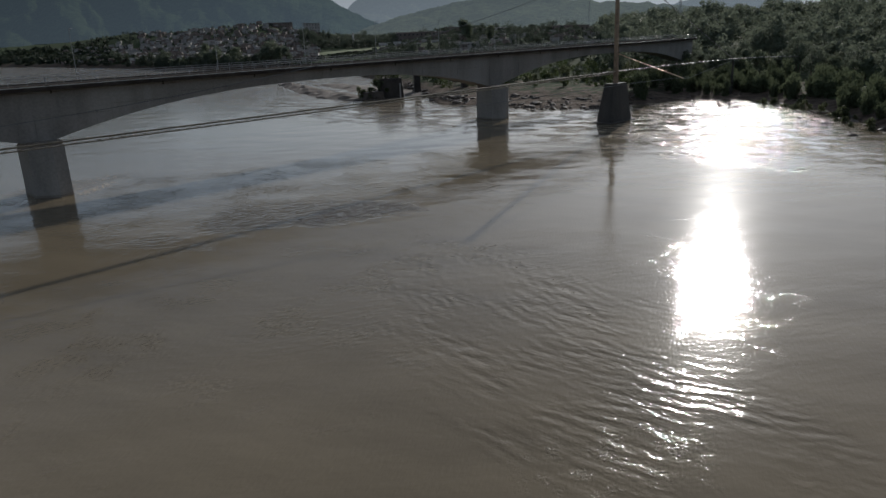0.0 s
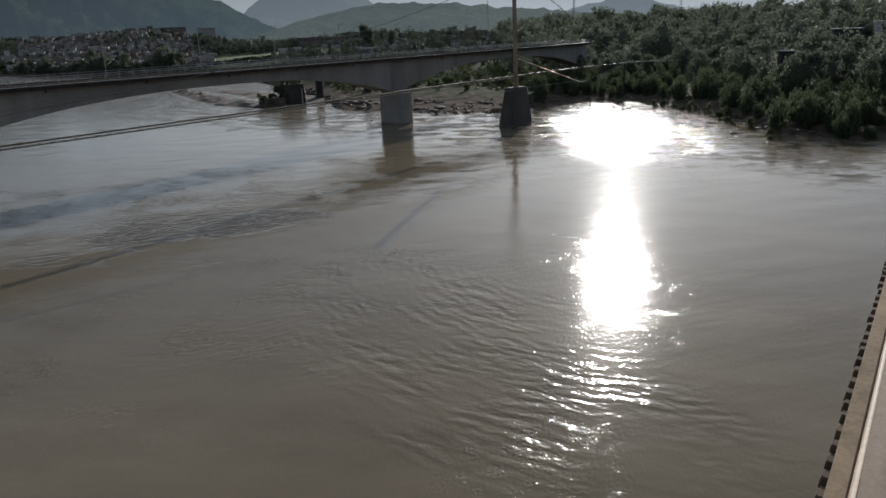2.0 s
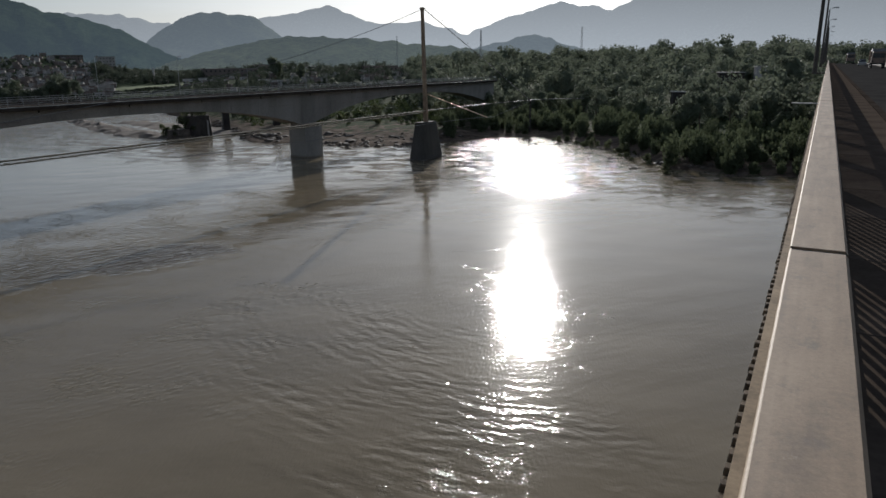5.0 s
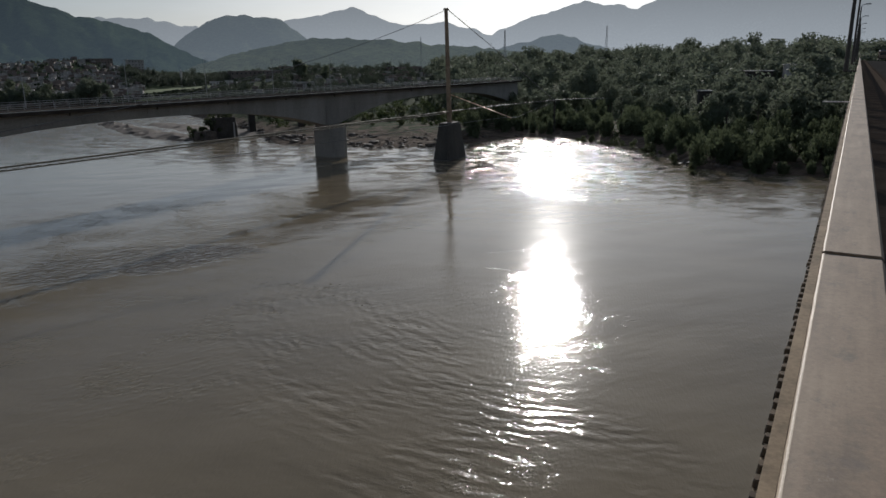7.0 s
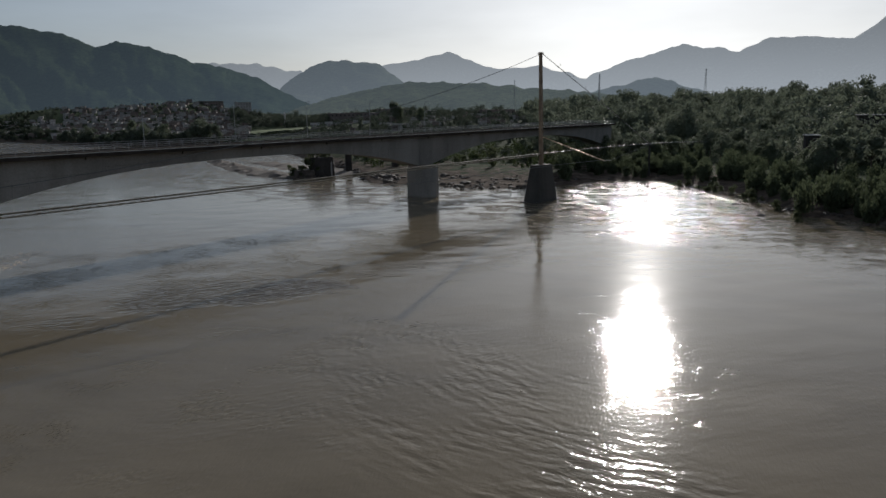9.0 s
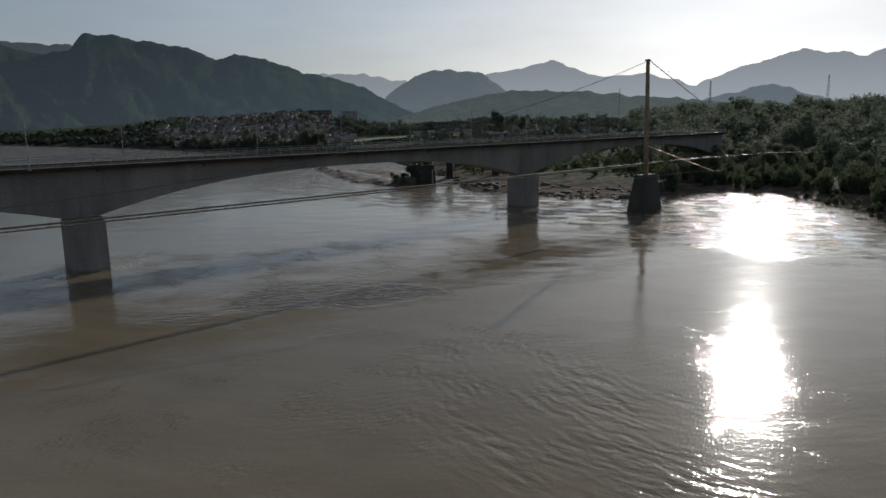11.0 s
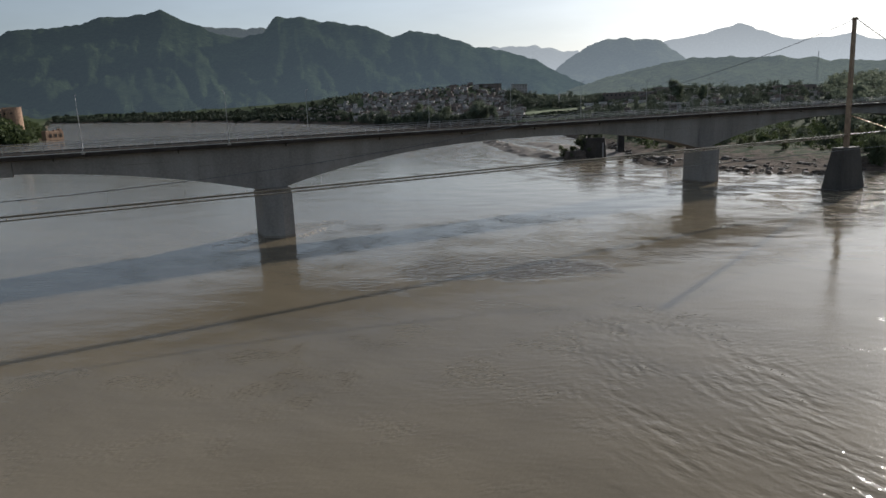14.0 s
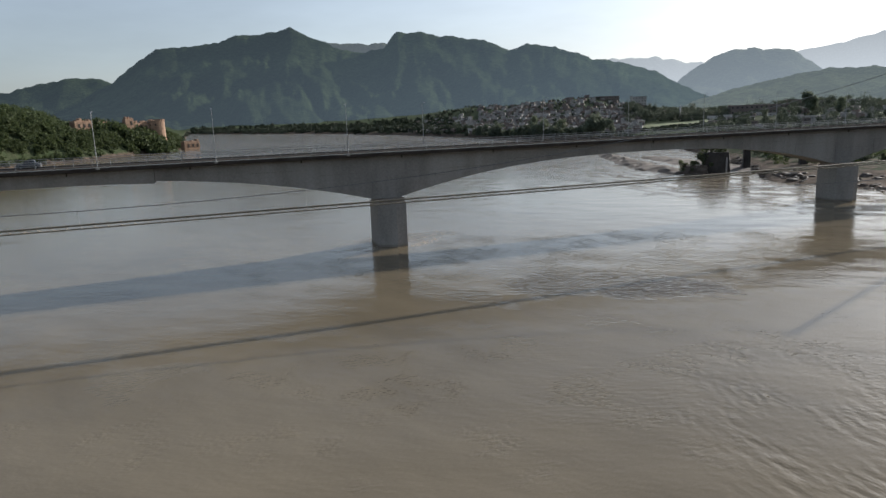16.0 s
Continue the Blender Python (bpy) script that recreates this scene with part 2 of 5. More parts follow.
def land():
    m, nt, b = shader("grassy_soil", 0.95)
    co = nt.nodes.new("ShaderNodeTexCoord").outputs["Object"]
    big = noise_node(nt, co, 0.012, 4)
    small = noise_node(nt, co, 0.25, 5, 0.65)
    f = maths(nt, "ADD", maths(nt, "MULTIPLY", big, 0.55), maths(nt, "MULTIPLY", small, 0.45))
    c = ramp(nt, f, ((0.32, (0.030, 0.044, 0.021)), (0.50, (0.048, 0.064, 0.032)), (0.62, (0.062, 0.070, 0.040)), (0.78, (0.105, 0.094, 0.066))))
    # bare flood mud and gravel low on the banks
    sep = nt.nodes.new("ShaderNodeSeparateXYZ")
    nt.links.new(co, sep.inputs[0])
    wet = maths(nt, "DIVIDE", maths(nt, "SUBTRACT", maths(nt, "ADD", 3.0, maths(nt, "MULTIPLY", maths(nt, "SUBTRACT", small, 0.5), 7.0)), sep.outputs[2]), 1.2, True)
    mud = ramp(nt, small, ((0.35, (0.050, 0.038, 0.029)), (0.65, (0.150, 0.117, 0.090))))
    nt.links.new(mixed(nt, wet, c, mud), b.inputs["Base Color"])
    b.inputs["Specular IOR Level"].default_value = 0.03
    bump(nt, b, small, 0.9, 1.2)
    return m


LAND = land()


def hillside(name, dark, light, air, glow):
    """Scrub-covered slopes; the haze in front of the far backdrop ranges is painted on as a faint emission."""
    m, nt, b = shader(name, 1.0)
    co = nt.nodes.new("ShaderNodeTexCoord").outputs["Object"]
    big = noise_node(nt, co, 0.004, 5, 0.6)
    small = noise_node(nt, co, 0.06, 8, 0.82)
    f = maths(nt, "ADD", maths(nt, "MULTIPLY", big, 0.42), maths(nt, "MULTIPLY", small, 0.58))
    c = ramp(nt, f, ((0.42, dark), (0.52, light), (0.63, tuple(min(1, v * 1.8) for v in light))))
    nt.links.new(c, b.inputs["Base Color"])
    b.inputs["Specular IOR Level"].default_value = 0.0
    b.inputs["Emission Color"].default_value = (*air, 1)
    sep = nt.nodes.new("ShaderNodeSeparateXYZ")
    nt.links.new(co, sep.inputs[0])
    # haze emission weakens with height
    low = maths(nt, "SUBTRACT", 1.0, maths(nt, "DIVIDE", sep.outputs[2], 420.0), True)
    # the painted haze glow is brighter towards the sun
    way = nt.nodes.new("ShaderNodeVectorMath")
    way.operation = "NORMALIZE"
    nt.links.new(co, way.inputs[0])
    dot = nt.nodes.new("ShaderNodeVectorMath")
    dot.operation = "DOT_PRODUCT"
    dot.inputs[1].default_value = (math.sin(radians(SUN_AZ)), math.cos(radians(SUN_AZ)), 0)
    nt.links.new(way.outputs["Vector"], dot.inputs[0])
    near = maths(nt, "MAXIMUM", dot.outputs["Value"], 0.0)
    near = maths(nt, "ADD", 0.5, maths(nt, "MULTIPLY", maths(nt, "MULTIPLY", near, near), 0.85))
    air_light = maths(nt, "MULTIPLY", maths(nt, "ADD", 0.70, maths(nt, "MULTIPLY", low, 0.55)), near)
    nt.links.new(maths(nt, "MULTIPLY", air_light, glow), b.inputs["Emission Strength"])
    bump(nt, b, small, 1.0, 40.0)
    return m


def river():
    m, nt, b = shader("silty_river_water", 0.055)
    co = nt.nodes.new("ShaderNodeTexCoord").outputs["Object"]
    flow = radians(-35)
    patch = noise_node(nt, co, 0.020, 3, 0.55, (1.0, 1.6, 1.0, flow))
    silt = noise_node(nt, co, 0.06, 4, 0.6, (1.0, 2.2, 1.0, flow))
    c = ramp(nt, maths(nt, "ADD", maths(nt, "MULTIPLY", patch, 0.5), maths(nt, "MULTIPLY", silt, 0.5)), ((0.36, (0.128, 0.104, 0.068)), (0.64, (0.184, 0.150, 0.099))))
    b.inputs["IOR"].default_value, b.inputs["Specular IOR Level"].default_value = 1.33, 0.40
    b.inputs["Coat Weight"].default_value, b.inputs["Coat Roughness"].default_value, b.inputs["Coat IOR"].default_value = 0.030, 0.26, 1.33
    # rougher water along the far bank, where the current breaks over the flooded shore
    sep = nt.nodes.new("ShaderNodeSeparateXYZ")
    nt.links.new(co, sep.inputs[0])
    # broken water upstream scatters more
    scatter = maths(nt, "DIVIDE", maths(nt, "SUBTRACT", sep.outputs[1], 130.0), 120.0, True)
    nt.links.new(maths(nt, "ADD", 0.058, maths(nt, "MULTIPLY", scatter, 0.040)), b.inputs["Roughness"])
    off = maths(nt, "ADD", maths(nt, "MULTIPLY", sep.outputs[0], -0.798), maths(nt, "MULTIPLY", sep.outputs[1], -0.602))
    off = maths(nt, "ADD", off, 162.8)
    off = maths(nt, "ADD", off, maths(nt, "MULTIPLY", maths(nt, "SUBTRACT", silt, 0.5), 60.0))
    bank = maths(nt, "SUBTRACT", 1.0, maths(nt, "DIVIDE", maths(nt, "SUBTRACT", off, 26.0), 22.0, True), True)
    level = lambda f: maths(nt, "SUBTRACT", f, 0.5)
    breaks = noise_node(nt, co, 0.16, 5, 0.66, (1.0, 1.5, 1.0, radians(-25)))
    bank = maths(nt, "MULTIPLY", bank, ramp(nt, breaks, ((0.45, (0, 0, 0)), (0.58, (1, 1, 1)))))
    upper = maths(nt, "DIVIDE", maths(nt, "SUBTRACT", sep.outputs[1], 260.0), 200.0, True)
    upper = maths(nt, "MULTIPLY", upper, breaks)
    lane = ramp(nt, maths(nt, "DIVIDE", off, 120.0), ((0.42, (0.45,) * 3), (0.55, (0.20,) * 3), (0.70, (0.32,) * 3), (0.82, (0.55,) * 3)))
    zone = maths(nt, "ADD", lane, maths(nt, "ADD", maths(nt, "MULTIPLY", bank, 4.0), maths(nt, "MULTIPLY", upper, 9.0)))
    tiny = level(noise_node(nt, co, 1.5, 3, 0.6, (1.0, 1.7, 1.0)))
    mid = level(noise_node(nt, co, 0.40, 3, 0.5, (1.0, 2.4, 1.0)))
    swell = noise_node(nt, co, 0.10, 1, 0.4, (1.0, 1.8, 1.0))
    h = maths(nt, "ADD", maths(nt, "MULTIPLY", tiny, 0.012), maths(nt, "MULTIPLY", mid, 0.048))
    micro = level(noise_node(nt, co, 3.0, 2, 0.5, (0.45, 1.5, 1.0, radians(90 - SUN_AZ))))
    h = maths(nt, "ADD", h, maths(nt, "MULTIPLY", micro, 0.0270))
    shoal = level(noise_node(nt, co, 0.55, 3, 0.55, (1.0, 3.0, 1.0, radians(-25))))
    h = maths(nt, "ADD", h, maths(nt, "MULTIPLY", maths(nt, "MULTIPLY", shoal, 0.085), bank))
    athwart = level(noise_node(nt, co, 0.8, 3, 0.55, (0.4, 1.6, 1.0, radians(90 - SUN_AZ))))
    h = maths(nt, "ADD", h, maths(nt, "MULTIPLY", maths(nt, "MULTIPLY", athwart, 0.016), bank))

    def pool(x, y, turn, wide, deep, ragged):
        """1 in the middle of an oval stretch of water, 0 outside, with a ragged edge."""
        mb = nt.nodes.new("ShaderNodeMapping")
        mb.vector_type = "TEXTURE"
        mb.inputs["Location"].default_value, mb.inputs["Rotation"].default_value, mb.inputs["Scale"].default_value = (x, y, 0), (0, 0, radians(turn)), (wide, deep, 1.0)
        nt.links.new(co, mb.inputs["Vector"])
        ln = nt.nodes.new("ShaderNodeVectorMath")
        ln.operation = "LENGTH"
        nt.links.new(mb.outputs["Vector"], ln.inputs[0])
        d = maths(nt, "ADD", ln.outputs["Value"], maths(nt, "MULTIPLY", maths(nt, "SUBTRACT", silt, 0.5), ragged))
        return maths(nt, "MULTIPLY", maths(nt, "SUBTRACT", 1.0, d), 2.2, True)

    # short steep ripples where two currents meet, their dark reflection painted as brown
    boil = maths(nt, "MAXIMUM", pool(4.5, 94.5, 20, 11.5, 7.0, 1.8), maths(nt, "MULTIPLY", pool(-9, 95, 24, 17, 7.5, 2.4), 0.6))
    chop = noise_node(nt, co, 0.50, 2, 0.45, (1.0, 2.2, 1.0, radians(15)))
    h = maths(nt, "ADD", h, maths(nt, "MULTIPLY", maths(nt, "MULTIPLY", maths(nt, "SUBTRACT", chop, 0.5), 0.55), boil))
    dark_reflection = maths(nt, "MULTIPLY", boil, 0.75)
    churn = maths(nt, "MAXIMUM", pool(-45, 124, 52, 15, 6, 1.6), maths(nt, "MULTIPLY", pool(51, 180, 40, 9, 5, 1.4), 0.6))
    h = maths(nt, "ADD", h, maths(nt, "MULTIPLY", maths(nt, "MULTIPLY", maths(nt, "SUBTRACT", chop, 0.5), 0.24), churn))
    froth = maths(nt, "MULTIPLY", maths(nt, "MAXIMUM", churn, maths(nt, "MULTIPLY", bank, 0.7)), ramp(nt, noise_node(nt, co, 0.7, 5, 0.7, (1.0, 1.8, 1.0, radians(10))), ((0.50, (0, 0, 0)), (0.64, (0.8, 0.8, 0.8)))))
    brown = mixed(nt, dark_reflection, c, (0.050, 0.036, 0.023))
    nt.links.new(mixed(nt, froth, brown, (0.46, 0.39, 0.29)), b.inputs["Base Color"])
    h = maths(nt, "ADD", maths(nt, "MULTIPLY", h, zone), maths(nt, "MULTIPLY", swell, 0.10))
    # short ripples in wide patches over the middle of the river
    rip = level(noise_node(nt, co, 0.80, 2, 0.45, (1.0, 2.3, 1.0, radians(12))))
    open_water = maths(nt, "MAXIMUM", pool(-14, 112, 24, 58, 28, 1.5), maths(nt, "MULTIPLY", pool(5, 66, 10, 34, 20, 1.6), 0.55))
    gate = ramp(nt, noise_node(nt, co, 0.12, 3, 0.55), ((0.38, (0.12,) * 3), (0.62, (1, 1, 1))))
    h = maths(nt, "ADD", h, maths(nt, "MULTIPLY", maths(nt, "MULTIPLY", rip, 0.12), maths(nt, "MULTIPLY", open_water, gate)))
    # fine seams where eddies shear, and gusts of small ripples
    vein = noise_node(nt, co, 0.055, 3, 0.55)
    line = ramp(nt, maths(nt, "ABSOLUTE", maths(nt, "SUBTRACT", vein, 0.5)), ((0.0, (1, 1, 1)), (0.020, (0, 0, 0))))
    line = maths(nt, "MULTIPLY", line, ramp(nt, noise_node(nt, co, 0.16, 3, 0.6), ((0.42, (0, 0, 0)), (0.50, (1, 1, 1)))))
    line = maths(nt, "MULTIPLY", line, maths(nt, "MULTIPLY", pool(36, 58, 60, 26, 14, 1.0), ramp(nt, noise_node(nt, co, 0.9, 3, 0.6), ((0.42, (0, 0, 0)), (0.52, (1, 1, 1))))))
    gust = maths(nt, "MULTIPLY", pool(13.5, 31, 20, 8.5, 6.0, 1.6), ramp(nt, noise_node(nt, co, 0.5, 3, 0.6), ((0.45, (0, 0, 0)), (0.60, (1, 1, 1)))))
    crisp = noise_node(nt, co, 4.2, 3, 0.6)
    h = maths(nt, "ADD", h, maths(nt, "MULTIPLY", maths(nt, "SUBTRACT", crisp, 0.5), maths(nt, "MULTIPLY", maths(nt, "MAXIMUM", line, gust), 0.060)))
    # wave trains that spread in arcs from the eddy
    mp = nt.nodes.new("ShaderNodeMapping")
    mp.inputs["Location"].default_value = (-41, -62, 0)
    nt.links.new(co, mp.inputs["Vector"])
    wv = nt.nodes.new("ShaderNodeTexWave")
    wv.wave_type, wv.rings_direction = "RINGS", "Z"
    wv.inputs["Scale"].default_value, wv.inputs["Distortion"].default_value, wv.inputs["Detail"].default_value, wv.inputs["Detail Scale"].default_value = 0.25, 7.5, 2.5, 1.0
    nt.links.new(mp.outputs["Vector"], wv.inputs["Vector"])
    cross = noise_node(nt, co, 0.36, 3, 0.5, (1.0, 2.2, 1.0, radians(-48)))
    train = maths(nt, "ADD", maths(nt, "MULTIPLY", maths(nt, "SUBTRACT", wv.outputs["Fac"], 0.5), 0.30), maths(nt, "MULTIPLY", maths(nt, "SUBTRACT", cross, 0.5), 2.3))
    fan = maths(nt, "MULTIPLY", pool(15.5, 49, -77, 34, 12.5, 1.2), gate)
    h = maths(nt, "ADD", h, maths(nt, "MULTIPLY", maths(nt, "MULTIPLY", train, 0.095), fan))
    # small eddies with tight ripples, drifting through the slack water
    curl = noise_node(nt, co, 1.5, 3, 0.55, (1.0, 1.7, 1.0, radians(30)))
    swirl = ramp(nt, gate, ((0.55, (0, 0, 0)), (0.95, (0.09,) * 3)))
    swirl = maths(nt, "MULTIPLY", swirl, pool(-26, 50, 20, 52, 26, 0.8))
    h = maths(nt, "ADD", h, maths(nt, "MULTIPLY", maths(nt, "SUBTRACT", curl, 0.5), swirl))
    bump(nt, b, h, 1.0, 1.0)
    return m


WATER = river()


# ---- mesh tools ----
class Mesh:
    """Collects vertices and faces of one mesh."""

    def __init__(self):
        self.v, self.f = [], []

    def add(self, verts, faces):
        o = len(self.v)
        self.v += [tuple(p) for p in verts]
        self.f += [tuple(i + o for i in face) for face in faces]
        return self

    def box(self, cx, cy, cz, sx, sy, sz, m=None, taper=1.0, bevel=0.0):
        x, y, z = sx / 2, sy / 2, sz / 2
        if bevel:
            b = bevel
            ring = lambda k, h: [(-x * k + b, -y * k, h), (x * k - b, -y * k, h), (x * k, -y * k + b, h), (x * k, y * k - b, h), (x * k - b, y * k, h), (-x * k + b, y * k, h), (-x * k, y * k - b, h), (-x * k, -y * k + b, h)]
            pts = ring(1, -z) + ring(taper, z - b)
            kk = taper * (1 - b / max(x, y, 1e-6))
            pts += ring(kk, z)
            n = 8
            faces = [tuple(reversed(range(n)))]
            for r in (0, n):
                faces += [(r + i, r + (i + 1) % n, r + n + (i + 1) % n, r + n + i) for i in range(n)]
            faces.append(tuple(range(2 * n, 3 * n)))
        else:
            pts = [(-x, -y, -z), (x, -y, -z), (x, y, -z), (-x, y, -z), (-x * taper, -y * taper, z), (x * taper, -y * taper, z), (x * taper, y * taper, z), (-x * taper, y * taper, z)]
            faces = [(3, 2, 1, 0), (4, 5, 6, 7), (0, 1, 5, 4), (1, 2, 6, 5), (2, 3, 7, 6), (3, 0, 4, 7)]
        pts = [Vector(p) + Vector((cx, cy, cz)) for p in pts]
        if m is not None:
            pts = [m @ p for p in pts]
        return self.add(pts, faces)

    def prism(self, ring, z0, z1, scale=1.0):
        """An upright prism over a ring of (x, y), narrowed at the top by scale round its middle."""
        n = len(ring)
        mx, my = sum(p[0] for p in ring) / n, sum(p[1] for p in ring) / n
        low = [(x, y, z0) for x, y in ring]
        top = [(mx + (x - mx) * scale, my + (y - my) * scale, z1) for x, y in ring]
        return self.add(low + top, [tuple(reversed(range(n))), tuple(range(n, 2 * n))] + [(i, (i + 1) % n, n + (i + 1) % n, n + i) for i in range(n)])

    def tube(self, pts, radii, sides=8):
        pts = [Vector(p) for p in pts]
        if not isinstance(radii, (list, tuple)):
            radii = [radii] * len(pts)
        verts, faces = [], []
        for i, p in enumerate(pts):
            d = (pts[min(i + 1, len(pts) - 1)] - pts[max(i - 1, 0)]).normalized()
            a = d.cross((0, 0, 1) if abs(d.z) < 0.9 else (1, 0, 0)).normalized()
            b = d.cross(a)
            verts += [p + (a * math.cos(2 * math.pi * k / sides) + b * math.sin(2 * math.pi * k / sides)) * radii[i] for k in range(sides)]
        for i in range(len(pts) - 1):
            o = i * sides
            faces += [(o + k, o + (k + 1) % sides, o + sides + (k + 1) % sides, o + sides + k) for k in range(sides)]
        faces += [tuple(range(sides)), tuple(reversed(range(len(verts) - sides, len(verts))))]
        return self.add(verts, faces)

    def data(self, name, material, smooth=False):
        me = bpy.data.meshes.new(name)
        me.from_pydata(self.v, [], self.f)
        bm = bmesh.new()
        bm.from_mesh(me)
        bmesh.ops.recalc_face_normals(bm, faces=bm.faces)
        bm.to_mesh(me)
        bm.free()
        me.materials.append(material)
        if smooth:
            me.polygons.foreach_set("use_smooth", [True] * len(me.polygons))
        return me


def part(name, mesh, material, parent, label="", smooth=False, m=None):
    data = mesh.data(name, material, smooth) if isinstance(mesh, Mesh) else mesh
    ob = new(name, data)
    if parent is not None:
        ob.parent = parent
    if m is not None:
        ob.matrix_basis = m
    if label:
        ob["label"] = label
    return ob


def thing(name, m, label, category, group="", kind=""):
    ob = new(name)
    ob.empty_display_size = 0.2
    ob.matrix_basis = m
    return tagged(ob, label, category, group, kind)


def solid(name, mesh, material, label="", category="", group="", kind="", smooth=False):
    ob = new(name, mesh.data(name, material, smooth))
    return tagged(ob, label, category, group, kind)


def lerp(table, x):
    return float(np.interp(x, [r[0] for r in table], [r[1] for r in table]))


def fbm(x, y, z=0.0, octaves=4):
    return noise.fractal((x, y, z), 1.0, 2.0, octaves)


# ---- ground and water ----
SHORE = [(-180, 300), (-120, 300), (-90, 330), (-70, 380), (-60, 430), (-50, 445), (-43, 500), (-40, 540), (-37.0, 590), (-36.2, 605), (-35.7, 1180), (-31, 1030), (-22.5, 800), (-18, 698), (-10.6, 545), (-3, 505), (0, 470),
         (3, 380), (5, 320), (8, 258), (9, 228), (19, 205), (24, 210), (27, 228), (30, 236), (33, 232), (36, 221), (38.5, 204), (40.5, 185), (42.5, 170), (48, 163), (60, 165), (90, 170), (140, 230), (180, 300)]
RISE_NEAR = [(-180, 5), (-60, 30), (-50, 30), (-47, 29), (-45.5, 25), (-44, 18), (-40, 13), (-37.6, 9), (-36.2, 2.5), (-35.7, 2), (-25, 2.5), (-12, 5), (-5, 6), (-2.5, 4.6), (5, 4.4), (9, 2.5), (20, 2.5), (30, 3.0), (60, 5), (180, 6)]
RISE_FAR = [(-180, 30), (-60, 48), (-50, 46), (-46, 38), (-44, 26), (-40, 19), (-37.6, 11), (-36.2, 2.5), (-35.7, 5), (-24, 9), (-18, 15), (-14, 26), (-11, 26), (-8, 28), (-4.3, 32), (-2, 25), (-0.4, 21), (1.2, 13), (3, 10), (6, 11), (12, 15), (24, 15), (30, 19), (60, 21), (180, 25)]


def ground_z(x, y):
    r, az = math.hypot(x, y), math.degrees(math.atan2(x, y))
    wob = 6.0 * fbm(x * 0.02, y * 0.02) * min(1, r / 250)
    d = r - lerp(SHORE, az) + wob
    if d < 0:
        return max(-4.0, d * 0.25)
    a, b = lerp(RISE_NEAR, az), lerp(RISE_FAR, az)
    if d < 60:
        k = d / 60
        z = a * (1 - (1 - k) ** 2.2)
    else:
        k = min(1, (d - 60) / 240)
        z = a + (b - a) * (k * k * (3 - 2 * k) * 0.5 + k * 0.5)
    return z + min(1, d / 25) * 1.0 * fbm(x * 0.03, y * 0.03, 5)


def ground():
    azs = list(np.arange(-180, -62, 4.0)) + list(np.arange(-62, 66, 0.4)) + list(np.arange(66, 180, 4.0))
    rs = [30, 60, 90, 120, 140] + list(np.geomspace(150, 1500, 110)) + [1700, 2000, 2600, 3400, 4200, 4900]
    me, n = Mesh(), len(azs)
    verts = [(0, 0, -4)]
    for r in rs:
        verts += [(r * math.sin(radians(a)), r * math.cos(radians(a)), ground_z(r * math.sin(radians(a)), r * math.cos(radians(a)))) for a in azs]
    faces = [(0, 1 + (i + 1) % n, 1 + i) for i in range(n)]
    for j in range(len(rs) - 1):
        o = 1 + j * n
        faces += [(o + i, o + (i + 1) % n, o + n + (i + 1) % n, o + n + i) for i in range(n)]
    me.add(verts, faces)
    return solid("ground", me, LAND, "scrubby river banks of grass and bare soil", "ground", kind="structure", smooth=True)


ground()


def water():
    n, me = 96, Mesh()
    ring = lambda r: [(r * math.sin(2 * math.pi * i / n), r * math.cos(2 * math.pi * i / n), 0) for i in range(n)]
    rs = (40, 150, 400, 900, 1800, 4900)
    verts = [(0, 0, 0)]
    for r in rs:
        verts += ring(r)
    faces = [(0, 1 + (i + 1) % n, 1 + i) for i in range(n)]
    for j in range(len(rs) - 1):
        o = 1 + j * n
        faces += [(o + i, o + (i + 1) % n, o + n + (i + 1) % n, o + n + i) for i in range(n)]
    me.add(verts, faces)
    return solid("water", me, WATER, "wide muddy brown river with ripples and eddies", "river", kind="structure", smooth=True)


water()


# ---- hills ----
def hill(name, crest, r_top, r_foot, material, label, rough=0.25, step=0.25, foot_z=2.0, seed=0.0):
    """A range seen from the river: its skyline as (azimuth, elevation), its distance, and slopes with gullies down to its foot."""
    azs = np.arange(crest[0][0], crest[-1][0] + step / 2, step)
    us = list(np.linspace(0, 1, 30))
    verts = []
    for a in azs:
        top = 24 + r_top * math.tan(radians(lerp(crest, a)))
        for u in us + [1.25, 1.6]:
            r = r_foot + (r_top - r_foot) * u
            x, y = r * math.sin(radians(a)), r * math.cos(radians(a))
            if u <= 1:
                s = u ** 1.35 * 0.55 + u ** 3 * 0.45
                cut = 1 - abs(fbm(a * 0.24 + seed + 1.3 * s, s * 2.3, 7.0, 5)) * 2.0
                z = foot_z + (top - foot_z) * s - rough * (top - foot_z) * max(0, cut) * 4 * u * (1 - u) * 0.5 + 0.006 * r_top * fbm(a * 0.9, s * 4.0 + seed, 3.0, 5) * u * (1.6 - u)
            else:
                z = foot_z + (top - foot_z) * max(0.0, 1 - (u - 1) * 1.5)
            verts.append((x, y, z))
    k = len(us) + 2
    faces = [(i * k + j, (i + 1) * k + j, (i + 1) * k + j + 1, i * k + j + 1) for i in range(len(azs) - 1) for j in range(k - 1)]
    return solid(name, Mesh().add(verts, faces), material, label, "hill", kind="structure", smooth=True)


